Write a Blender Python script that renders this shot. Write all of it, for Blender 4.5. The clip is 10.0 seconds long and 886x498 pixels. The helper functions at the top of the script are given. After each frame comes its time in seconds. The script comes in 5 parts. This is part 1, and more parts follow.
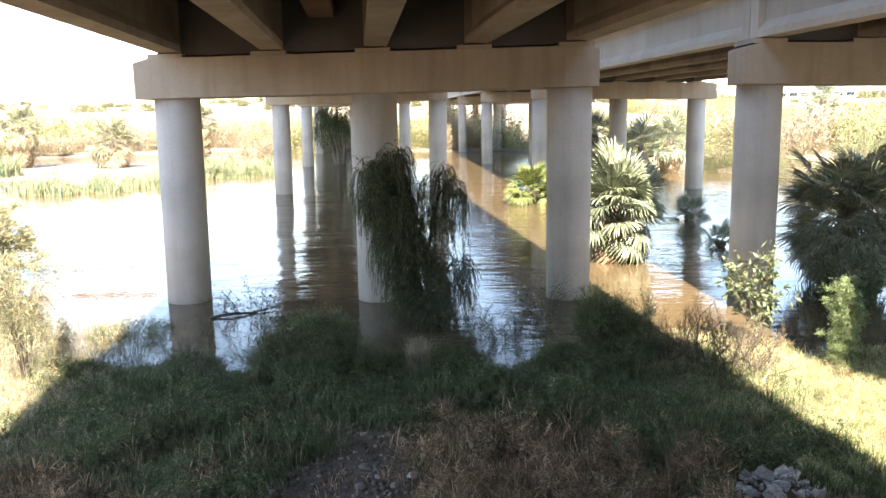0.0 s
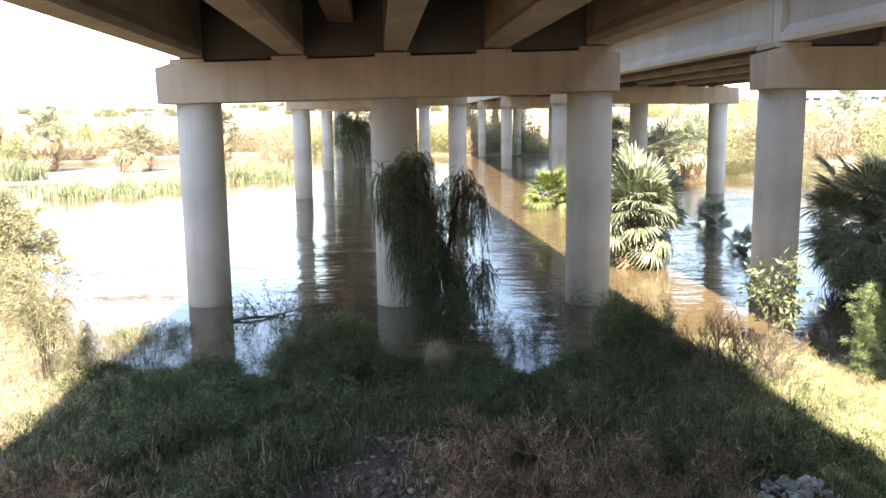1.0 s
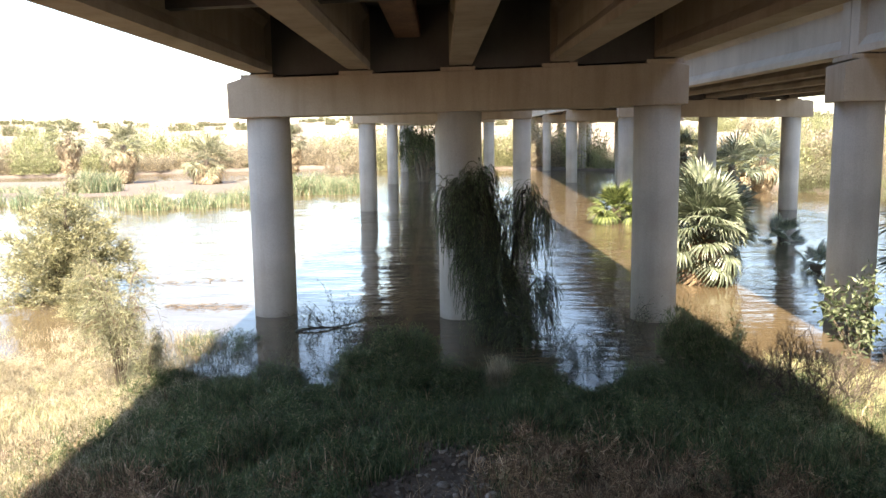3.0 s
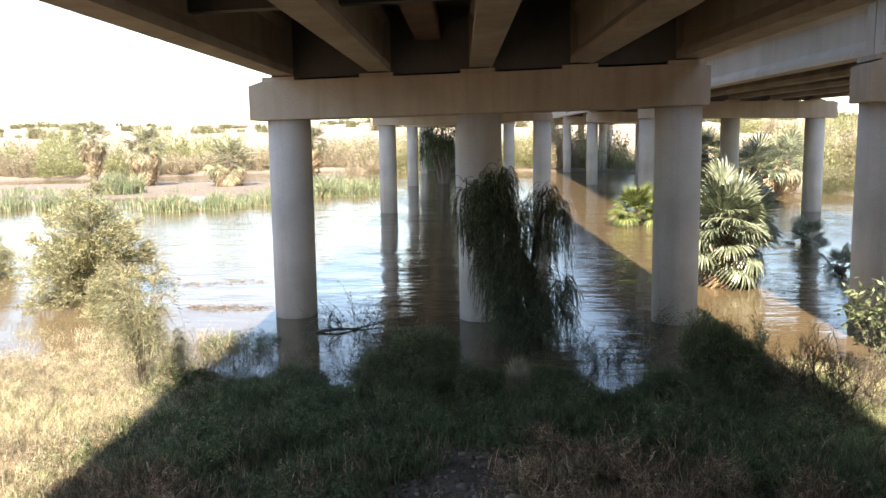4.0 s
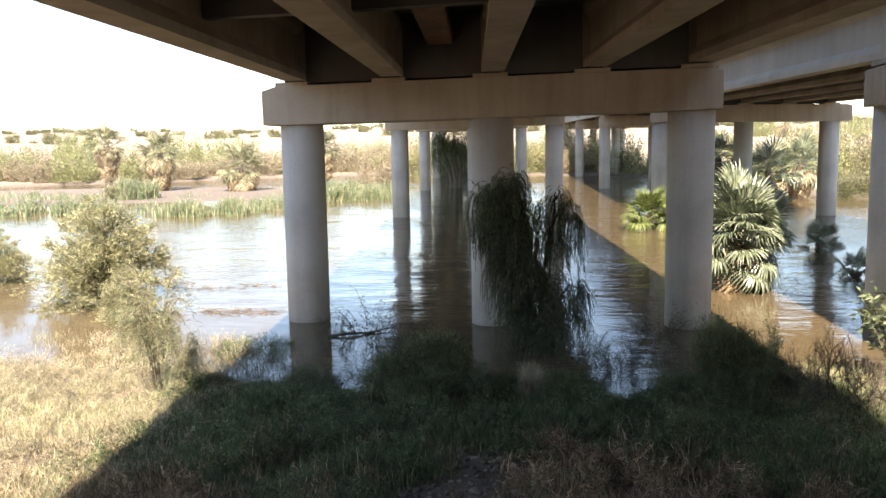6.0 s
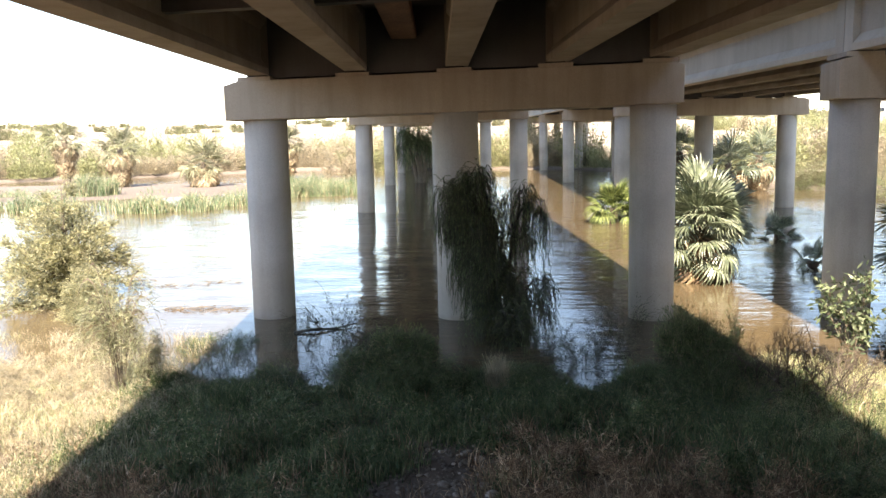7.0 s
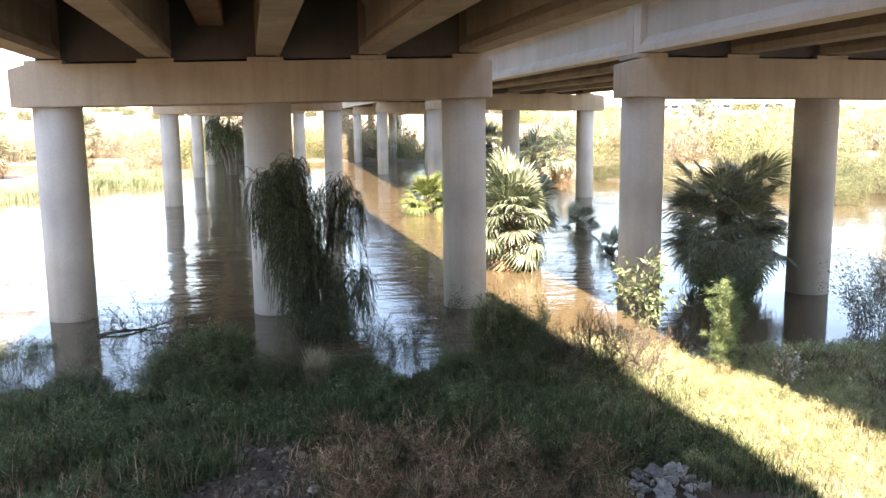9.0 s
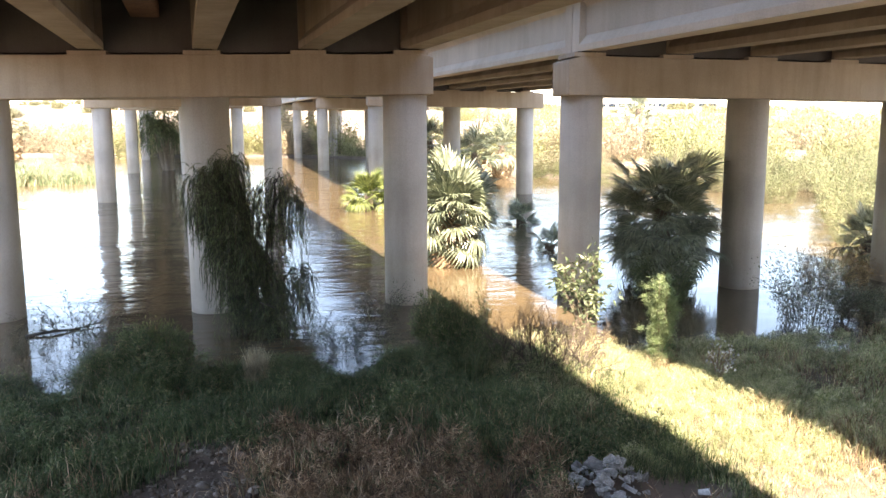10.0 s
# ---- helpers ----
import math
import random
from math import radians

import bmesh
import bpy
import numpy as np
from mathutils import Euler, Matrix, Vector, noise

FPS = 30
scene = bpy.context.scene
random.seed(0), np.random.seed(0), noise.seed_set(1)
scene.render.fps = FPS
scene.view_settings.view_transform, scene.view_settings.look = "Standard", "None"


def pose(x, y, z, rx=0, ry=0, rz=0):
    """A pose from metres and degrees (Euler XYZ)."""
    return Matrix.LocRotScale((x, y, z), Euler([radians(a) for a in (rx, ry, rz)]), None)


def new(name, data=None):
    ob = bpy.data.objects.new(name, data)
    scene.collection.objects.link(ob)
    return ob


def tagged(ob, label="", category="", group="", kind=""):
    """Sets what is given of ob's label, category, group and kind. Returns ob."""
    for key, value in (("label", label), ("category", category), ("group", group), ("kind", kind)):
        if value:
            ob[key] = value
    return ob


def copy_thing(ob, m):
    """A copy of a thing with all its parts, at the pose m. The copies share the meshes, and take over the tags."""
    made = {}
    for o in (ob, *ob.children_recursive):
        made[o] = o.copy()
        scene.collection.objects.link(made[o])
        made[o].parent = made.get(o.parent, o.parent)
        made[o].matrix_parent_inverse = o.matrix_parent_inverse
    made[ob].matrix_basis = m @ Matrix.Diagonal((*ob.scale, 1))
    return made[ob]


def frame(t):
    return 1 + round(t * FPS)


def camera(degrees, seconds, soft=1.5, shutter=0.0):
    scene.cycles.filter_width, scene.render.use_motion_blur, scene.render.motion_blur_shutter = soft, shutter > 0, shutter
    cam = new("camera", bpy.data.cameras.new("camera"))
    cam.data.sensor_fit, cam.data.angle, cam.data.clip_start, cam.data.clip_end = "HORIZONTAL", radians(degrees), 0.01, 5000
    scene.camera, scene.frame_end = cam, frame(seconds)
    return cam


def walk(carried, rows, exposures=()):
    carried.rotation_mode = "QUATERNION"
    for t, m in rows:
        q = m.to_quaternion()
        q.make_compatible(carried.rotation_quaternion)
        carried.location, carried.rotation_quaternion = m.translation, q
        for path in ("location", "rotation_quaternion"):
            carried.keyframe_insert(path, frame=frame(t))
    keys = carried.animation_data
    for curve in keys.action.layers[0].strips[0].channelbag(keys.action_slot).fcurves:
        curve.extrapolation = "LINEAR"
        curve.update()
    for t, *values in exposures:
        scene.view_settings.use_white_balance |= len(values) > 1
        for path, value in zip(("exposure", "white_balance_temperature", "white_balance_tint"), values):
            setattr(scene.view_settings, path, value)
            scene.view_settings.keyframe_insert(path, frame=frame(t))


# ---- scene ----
# ---- camera ----
cam = camera(57.24, 10.0, soft=1.5)
EYE_Z = 4.2
# seconds, yaw, pitch, roll, x, y, z offset of the eye
PATH = [
    (0.0, -0.627, -9.105, 0.805, -0.001, -0.005, 0.029),
    (0.5, -0.136, -8.935, 0.813, -0.000, 0.047, 0.028),
    (1.0, 0.749, -8.770, 0.774, 0.003, 0.017, 0.029),
    (1.5, 2.085, -8.569, 0.663, 0.003, 0.024, 0.027),
    (2.0, 3.222, -8.309, 0.735, 0.005, 0.057, 0.023),
    (2.5, 4.252, -7.981, 0.749, 0.004, 0.037, 0.025),
    (4.0, 6.651, -7.603, 0.870, 0.005, 0.016, 0.024),
    (4.5, 6.994, -7.607, 0.919, 0.006, 0.009, 0.023),
    (5.0, 7.558, -7.275, 0.905, 0.007, 0.002, 0.023),
    (6.5, 7.292, -7.282, 1.210, 0.004, -0.007, 0.024),
    (7.0, 5.023, -7.709, 1.236, 0.004, -0.020, 0.027),
    (7.5, 2.140, -7.914, 1.254, 0.004, -0.027, 0.033),
    (8.0, -1.601, -8.174, 1.156, 0.001, -0.031, 0.035),
    (8.5, -5.236, -8.302, 0.912, -0.003, -0.029, 0.039),
    (9.0, -7.910, -8.496, 0.621, -0.006, -0.032, 0.036),
    (9.5, -11.133, -8.604, 0.287, -0.009, -0.030, 0.036),
    (10.0, -12.026, -8.754, 0.165, -0.008, -0.025, 0.036),
]
walk(cam, [(t, pose(x, y, EYE_Z + z, 90 + pitch, roll, yaw)) for t, yaw, pitch, roll, x, y, z in PATH],
     exposures=[(0.0, 2.63, 7150, 14), (1.0, 2.57, 7150, 14), (2.5, 2.22, 7150, 14), (4.0, 1.90, 7150, 14), (5.0, 1.80, 7150, 14), (6.5, 1.86, 7150, 14), (7.5, 2.27, 7150, 14), (8.5, 2.65, 7250, 16), (10.0, 2.75, 7400, 18)])

# ---- light ----
SUN_ELEV, SUN_YAW = 47.0, 4.0
sun_data = bpy.data.lights.new("sun", "SUN")
sun_data.energy, sun_data.angle, sun_data.color = 5.0, radians(0.55), (1.0, 0.93, 0.82)
sun = new("sun", sun_data)
sun.matrix_world = pose(0, -40, 60, 90 - SUN_ELEV, 0, SUN_YAW)
world = bpy.data.worlds.new("daylight")
scene.world = world
world.use_nodes = True
wn = world.node_tree
sky = wn.nodes.new("ShaderNodeTexSky")
sky.sky_type, sky.sun_disc = "NISHITA", False
sky.sun_elevation, sky.sun_rotation = radians(SUN_ELEV), radians(180 - SUN_YAW)
sky.dust_density, sky.air_density, sky.altitude = 0.35, 1.0, 300
wn.links.new(sky.outputs[0], wn.nodes["Background"].inputs[0])
wn.nodes["Background"].inputs[1].default_value = 0.13

# ---- materials ----
def base_mat(name):
    m = bpy.data.materials.new(name)
    m.use_nodes = True
    n = m.node_tree
    return m, n, n.nodes["Principled BSDF"]


def mapped(n, kind, scale, detail=4.0, stretch=(1, 1, 1), space="Object", rough=0.55):
    tc = n.nodes.new("ShaderNodeTexCoord")
    mp = n.nodes.new("ShaderNodeMapping")
    mp.inputs["Scale"].default_value = stretch
    n.links.new(tc.outputs[space], mp.inputs[0])
    tex = n.nodes.new(kind)
    tex.inputs["Scale"].default_value = scale
    if kind == "ShaderNodeTexNoise":
        tex.inputs["Detail"].default_value = detail
        tex.inputs["Roughness"].default_value = rough
    n.links.new(mp.outputs[0], tex.inputs["Vector"])
    return tex


def ramp(n, fac, stops):
    r = n.nodes.new("ShaderNodeValToRGB")
    while len(r.color_ramp.elements) < len(stops):
        r.color_ramp.elements.new(0.5)
    for e, (p, c) in zip(r.color_ramp.elements, stops):
        e.position, e.color = p, (*c, 1)
    n.links.new(fac, r.inputs[0])
    return r.outputs[0]


def mix(n, fac, a, b, mode="MIX"):
    x = n.nodes.new("ShaderNodeMix")
    x.data_type, x.blend_type = "RGBA", mode
    for sock, val in ((x.inputs[0], fac), (x.inputs[6], a), (x.inputs[7], b)):
        if isinstance(val, (int, float)):
            sock.default_value = val
        elif isinstance(val, tuple):
            sock.default_value = (*val, 1)
        else:
            n.links.new(val, sock)
    return x.outputs[2]


def bump(n, p, height, strength, dist):
    b = n.nodes.new("ShaderNodeBump")
    b.inputs["Strength"].default_value, b.inputs["Distance"].default_value = strength, dist
    n.links.new(height, b.inputs["Height"])
    n.links.new(b.outputs[0], p.inputs["Normal"])


def rock_mat(name, dark, light, scale, fine, rough=0.9, depth=0.02, vary=0.25, space="Object"):
    """Earth, stone or bark: broad patches, fine grain and relief."""
    m, n, p = base_mat(name)
    big = mapped(n, "ShaderNodeTexNoise", scale, 5, space=space)
    small = mapped(n, "ShaderNodeTexNoise", fine, 6, space=space)
    c = ramp(n, big.outputs["Fac"], [(0.3, dark), (0.7, light)])
    g = ramp(n, small.outputs["Fac"], [(0.25, (0.45,) * 3), (0.75, (1.25,) * 3)])
    c = mix(n, 0.8, c, g, "MULTIPLY")
    info = n.nodes.new("ShaderNodeObjectInfo")
    tone = ramp(n, info.outputs["Random"], [(0, (1 - vary,) * 3), (1, (1 + vary,) * 3)])
    c = mix(n, 1.0, c, tone, "MULTIPLY")
    n.links.new(c, p.inputs["Base Color"])
    p.inputs["Roughness"].default_value = rough
    bump(n, p, small.outputs["Fac"], 0.7, depth)
    return m


def leaf_mat(name, stops, clear=0.3, rough=0.55, gloss=0.3):
    """Leaves and blades: each leaf has a tone of its own; light comes through thin leaves."""
    m, n, p = base_mat(name)
    geo = n.nodes.new("ShaderNodeNewGeometry")
    c = ramp(n, geo.outputs["Random Per Island"], stops)
    big = mapped(n, "ShaderNodeTexNoise", 1.3, 3)
    c = mix(n, 0.7, c, ramp(n, big.outputs["Fac"], [(0.3, (0.65,) * 3), (0.7, (1.3,) * 3)]), "MULTIPLY")
    tuft = mapped(n, "ShaderNodeTexNoise", 5.5, 2)
    c = mix(n, 0.8, c, ramp(n, tuft.outputs["Fac"], [(0.36, (0.5, 0.52, 0.5)), (0.62, (1.45, 1.4, 1.3))]), "MULTIPLY")
    n.links.new(c, p.inputs["Base Color"])
    p.inputs["Roughness"].default_value = rough
    p.inputs["Specular IOR Level"].default_value = gloss
    tr = n.nodes.new("ShaderNodeBsdfTranslucent")
    n.links.new(c, tr.inputs[0])
    mx = n.nodes.new("ShaderNodeMixShader")
    mx.inputs[0].default_value = clear
    n.links.new(p.outputs[0], mx.inputs[1])
    n.links.new(tr.outputs[0], mx.inputs[2])
    n.links.new(mx.outputs[0], n.nodes["Material Output"].inputs[0])
    return m


def concrete_mat(name, dark, light, streaks=0.5, stain=None):
    """Cast concrete: cloudy tone, pores, runs of water down the faces; stain: height and depth of a silt mark."""
    m, n, p = base_mat(name)
    cloud = mapped(n, "ShaderNodeTexNoise", 0.55, 6, space="Object")
    pores = mapped(n, "ShaderNodeTexNoise", 38, 3, space="Object")
    runs = mapped(n, "ShaderNodeTexNoise", 2.4, 5, (1, 1, 0.07), space="Object", rough=0.65)
    c = ramp(n, cloud.outputs["Fac"], [(0.3, dark), (0.68, light)])
    c = mix(n, streaks, c, ramp(n, runs.outputs["Fac"], [(0.34, (0.62, 0.58, 0.52)), (0.55, (1, 1, 1)), (0.68, (1.04, 1.03, 1.02)), (0.74, (1.4, 1.38, 1.32))]), "MULTIPLY")
    c = mix(n, 0.35, c, ramp(n, pores.outputs["Fac"], [(0.3, (0.7,) * 3), (0.6, (1.1,) * 3)]), "MULTIPLY")
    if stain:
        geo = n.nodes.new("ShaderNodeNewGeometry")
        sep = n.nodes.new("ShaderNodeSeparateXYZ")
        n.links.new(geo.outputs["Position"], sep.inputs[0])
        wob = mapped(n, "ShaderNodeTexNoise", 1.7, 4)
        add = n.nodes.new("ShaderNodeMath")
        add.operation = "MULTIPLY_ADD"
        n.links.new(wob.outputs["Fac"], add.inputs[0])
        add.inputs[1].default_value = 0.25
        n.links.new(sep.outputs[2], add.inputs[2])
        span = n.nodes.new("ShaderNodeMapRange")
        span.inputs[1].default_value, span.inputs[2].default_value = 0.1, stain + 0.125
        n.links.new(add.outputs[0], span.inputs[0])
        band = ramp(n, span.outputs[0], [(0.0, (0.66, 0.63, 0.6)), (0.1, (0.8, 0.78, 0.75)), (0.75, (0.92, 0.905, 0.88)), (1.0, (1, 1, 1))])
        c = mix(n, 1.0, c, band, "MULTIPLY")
    n.links.new(c, p.inputs["Base Color"])
    p.inputs["Roughness"].default_value = 0.85
    bump(n, p, pores.outputs["Fac"], 0.35, 0.006)
    return m


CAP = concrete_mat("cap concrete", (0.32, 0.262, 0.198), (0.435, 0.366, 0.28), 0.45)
# paler copy of GIRDER: light from the gap between the bridges is in its colour
FASCIA = concrete_mat("gap-lit beam concrete", (0.45, 0.385, 0.3), (0.57, 0.495, 0.395), 0.2)
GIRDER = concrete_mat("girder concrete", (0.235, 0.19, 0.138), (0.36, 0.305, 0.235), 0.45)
# the near-black shade between the beams is put into this colour
SLAB = concrete_mat("shade-dark slab concrete", (0.08, 0.075, 0.07), (0.138, 0.13, 0.121), 0.3)
RUST = rock_mat("rusty duct coat", (0.12, 0.068, 0.042), (0.22, 0.13, 0.085), 1.2, 18, rough=0.8, depth=0.004)
PAD = rock_mat("bearing pad rubber", (0.02, 0.02, 0.02), (0.05, 0.05, 0.05), 4, 40)
BARK = rock_mat("bark", (0.10, 0.075, 0.055), (0.20, 0.16, 0.12), 3, 30, depth=0.03)
DARKBARK = rock_mat("dark wet bark", (0.035, 0.03, 0.025), (0.09, 0.075, 0.06), 3, 30)
TWIG = rock_mat("dry twig", (0.19, 0.145, 0.1), (0.34, 0.27, 0.19), 6, 40)
STONE = rock_mat("river stone", (0.2, 0.155, 0.118), (0.5, 0.42, 0.34), 3, 22, vary=0.55)
RUBBLE = rock_mat("broken concrete", (0.3, 0.285, 0.27), (0.62, 0.6, 0.57), 5, 25, vary=0.5)
ADOBE = rock_mat("pale stucco", (0.55, 0.53, 0.5), (0.72, 0.7, 0.66), 0.3, 4)
GLASS = rock_mat("dark window glass", (0.008, 0.014, 0.028), (0.02, 0.032, 0.055), 0.5, 3, rough=0.15)
PALM_GREEN = leaf_mat("fan palm leaf", [(0, (0.085, 0.112, 0.068)), (0.5, (0.175, 0.205, 0.138)), (1, (0.31, 0.335, 0.25))], 0.14, 0.36, 0.65)
# paleness of this leaf colour is partly haze over the far bank, painted in
PALM_PALE = leaf_mat("haze-pale palm leaf", [(0, (0.13, 0.135, 0.08)), (0.5, (0.25, 0.25, 0.155)), (1, (0.42, 0.4, 0.27))], 0.25, 0.5, 0.3)
PALM_YELLOW = leaf_mat("yellow palm leaf", [(0, (0.085, 0.115, 0.038)), (0.6, (0.155, 0.195, 0.066)), (1, (0.27, 0.295, 0.11))], 0.22)
PALM_WET = leaf_mat("sodden palm leaf", [(0, (0.07, 0.045, 0.03)), (0.5, (0.16, 0.11, 0.07)), (1, (0.3, 0.225, 0.14))], 0.1, 0.8)
PALM_DEAD = leaf_mat("dead palm leaf", [(0, (0.24, 0.175, 0.11)), (0.5, (0.4, 0.315, 0.21)), (1, (0.57, 0.48, 0.34))], 0.15, 0.8)
WILLOW = leaf_mat("willow leaf", [(0, (0.05, 0.072, 0.036)), (0.6, (0.105, 0.14, 0.065)), (1, (0.19, 0.225, 0.115))], 0.38)
PALEWILLOW = leaf_mat("pale willow leaf", [(0, (0.19, 0.21, 0.125)), (0.5, (0.33, 0.34, 0.21)), (1, (0.47, 0.46, 0.32))], 0.45)
CEDAR = leaf_mat("salt cedar leaf", [(0, (0.215, 0.22, 0.125)), (0.5, (0.37, 0.365, 0.22)), (1, (0.53, 0.5, 0.34))], 0.45)
BROOM = leaf_mat("desert broom leaf", [(0, (0.12, 0.18, 0.078)), (0.5, (0.22, 0.295, 0.15)), (1, (0.34, 0.41, 0.25))], 0.4)
TOBACCO = leaf_mat("broad leaf", [(0, (0.07, 0.1, 0.05)), (0.5, (0.135, 0.172, 0.092)), (1, (0.25, 0.285, 0.175))], 0.3)
# SCRUB and SCRUBGREEN are lightened so the leaf colour carries distant haze
SCRUB = leaf_mat("far scrub leaf", [(0, (0.21, 0.178, 0.125)), (0.5, (0.345, 0.295, 0.208)), (1, (0.48, 0.42, 0.305))], 0.25)
SCRUBGREEN = leaf_mat("far green scrub leaf", [(0, (0.165, 0.178, 0.082)), (0.5, (0.295, 0.31, 0.155)), (1, (0.42, 0.42, 0.24))], 0.25)
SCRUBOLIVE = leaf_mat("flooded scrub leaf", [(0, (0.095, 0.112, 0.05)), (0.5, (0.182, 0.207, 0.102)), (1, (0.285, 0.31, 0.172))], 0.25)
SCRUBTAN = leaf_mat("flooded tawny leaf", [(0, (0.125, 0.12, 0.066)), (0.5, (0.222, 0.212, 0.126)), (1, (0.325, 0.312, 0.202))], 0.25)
DARKLEAF = leaf_mat("dark shrub leaf", [(0, (0.06, 0.07, 0.048)), (0.6, (0.125, 0.14, 0.092)), (1, (0.22, 0.23, 0.16))], 0.35)
REED = leaf_mat("reed blade", [(0, (0.13, 0.19, 0.105)), (0.45, (0.21, 0.275, 0.16)), (0.75, (0.36, 0.35, 0.23)), (1, (0.52, 0.46, 0.33))], 0.3)
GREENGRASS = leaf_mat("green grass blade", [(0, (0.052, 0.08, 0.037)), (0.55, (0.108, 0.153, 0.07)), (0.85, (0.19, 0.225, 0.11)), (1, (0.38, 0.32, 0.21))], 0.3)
# sunlight is partly painted into this blade colour, far paler than GREENGRASS
SUNGRASS = leaf_mat("sun-bright grass blade", [(0, (0.19, 0.23, 0.095)), (0.4, (0.37, 0.4, 0.21)), (0.8, (0.52, 0.51, 0.32)), (1, (0.64, 0.6, 0.44))], 0.35)
DRYGRASS = leaf_mat("dry grass blade", [(0, (0.085, 0.052, 0.034)), (0.45, (0.26, 0.168, 0.108)), (0.8, (0.5, 0.35, 0.235)), (1, (0.68, 0.54, 0.39))], 0.2, 0.8)
STRAW = leaf_mat("straw grass blade", [(0, (0.245, 0.205, 0.135)), (0.5, (0.4, 0.347, 0.245)), (1, (0.57, 0.52, 0.405))], 0.3, 0.7)
TWIGLEAF = leaf_mat("dry twig leaf", [(0, (0.2, 0.14, 0.08)), (1, (0.42, 0.32, 0.18))], 0.2, 0.8)
DRIFT = leaf_mat("sodden reed", [(0, (0.08, 0.058, 0.04)), (0.6, (0.17, 0.13, 0.09)), (1, (0.3, 0.25, 0.18))], 0.1, 0.7)
OLIVE = leaf_mat("olive bush leaf", [(0, (0.085, 0.09, 0.045)), (0.5, (0.165, 0.165, 0.09)), (1, (0.28, 0.27, 0.165))], 0.3)
PAPER = rock_mat("white paper", (0.68, 0.68, 0.68), (0.82, 0.82, 0.82), 5, 40, 0.6, 0.002, 0.05)
PETAL = leaf_mat("white petal", [(0, (0.620, 0.620, 0.616)), (1, (0.620, 0.620, 0.620))], 0.3)


def ground_mat():
    """Silty soil with pebbly gravel, pale and dusty on the far slopes."""
    m, n, p = base_mat("river soil")
    big = mapped(n, "ShaderNodeTexNoise", 0.35, 5)
    mid = mapped(n, "ShaderNodeTexNoise", 3.0, 6)
    peb = mapped(n, "ShaderNodeTexVoronoi", 16)
    c = ramp(n, big.outputs["Fac"], [(0.3, (0.12, 0.068, 0.043)), (0.7, (0.225, 0.14, 0.09))])
    c = mix(n, 0.75, c, ramp(n, mid.outputs["Fac"], [(0.3, (0.6,) * 3), (0.7, (1.3,) * 3)]), "MULTIPLY")
    c = mix(n, 0.5, c, mix(n, 1.0, c, ramp(n, peb.outputs["Color"], [(0, (0.5, 0.5, 0.52)), (1, (1.7, 1.7, 1.75))]), "MULTIPLY"))
    tc = n.nodes.new("ShaderNodeTexCoord")
    sep = n.nodes.new("ShaderNodeSeparateXYZ")
    n.links.new(tc.outputs["Object"], sep.inputs[0])
    far = n.nodes.new("ShaderNodeMapRange")
    far.inputs[1].default_value, far.inputs[2].default_value = 30, 85
    n.links.new(sep.outputs[1], far.inputs[0])
    dust = ramp(n, mid.outputs["Fac"], [(0.35, (0.27, 0.215, 0.155)), (0.65, (0.42, 0.35, 0.26))])
    c = mix(n, far.outputs[0], c, dust)
    open_x = n.nodes.new("ShaderNodeMapRange")
    open_x.inputs[1].default_value, open_x.inputs[2].default_value = 4.3, 5.4
    n.links.new(sep.outputs[0], open_x.inputs[0])
    open_y = n.nodes.new("ShaderNodeMapRange")
    open_y.inputs[1].default_value, open_y.inputs[2].default_value = 9.6, 7.4
    n.links.new(sep.outputs[1], open_y.inputs[0])
    trod = n.nodes.new("ShaderNodeMath")
    trod.operation = "MULTIPLY"
    n.links.new(open_x.outputs[0], trod.inputs[0])
    n.links.new(open_y.outputs[0], trod.inputs[1])
    c = mix(n, trod.outputs[0], c, ramp(n, mid.outputs["Fac"], [(0.35, (0.4, 0.35, 0.285)), (0.65, (0.56, 0.51, 0.43))]))
    wet = n.nodes.new("ShaderNodeMapRange")
    wet.inputs[1].default_value, wet.inputs[2].default_value = 0.08, 0.6
    n.links.new(sep.outputs[2], wet.inputs[0])
    silt = ramp(n, mid.outputs["Fac"], [(0.35, (0.095, 0.072, 0.052)), (0.65, (0.15, 0.115, 0.085))])
    flat = ramp(n, mid.outputs["Fac"], [(0.35, (0.135, 0.108, 0.085)), (0.65, (0.23, 0.19, 0.155))])
    silt = mix(n, far.outputs[0], silt, flat)
    c = mix(n, wet.outputs[0], silt, c)
    n.links.new(c, p.inputs["Base Color"])
    p.inputs["Roughness"].default_value = 0.95
    bump(n, p, mid.outputs["Fac"], 0.8, 0.05)
    return m


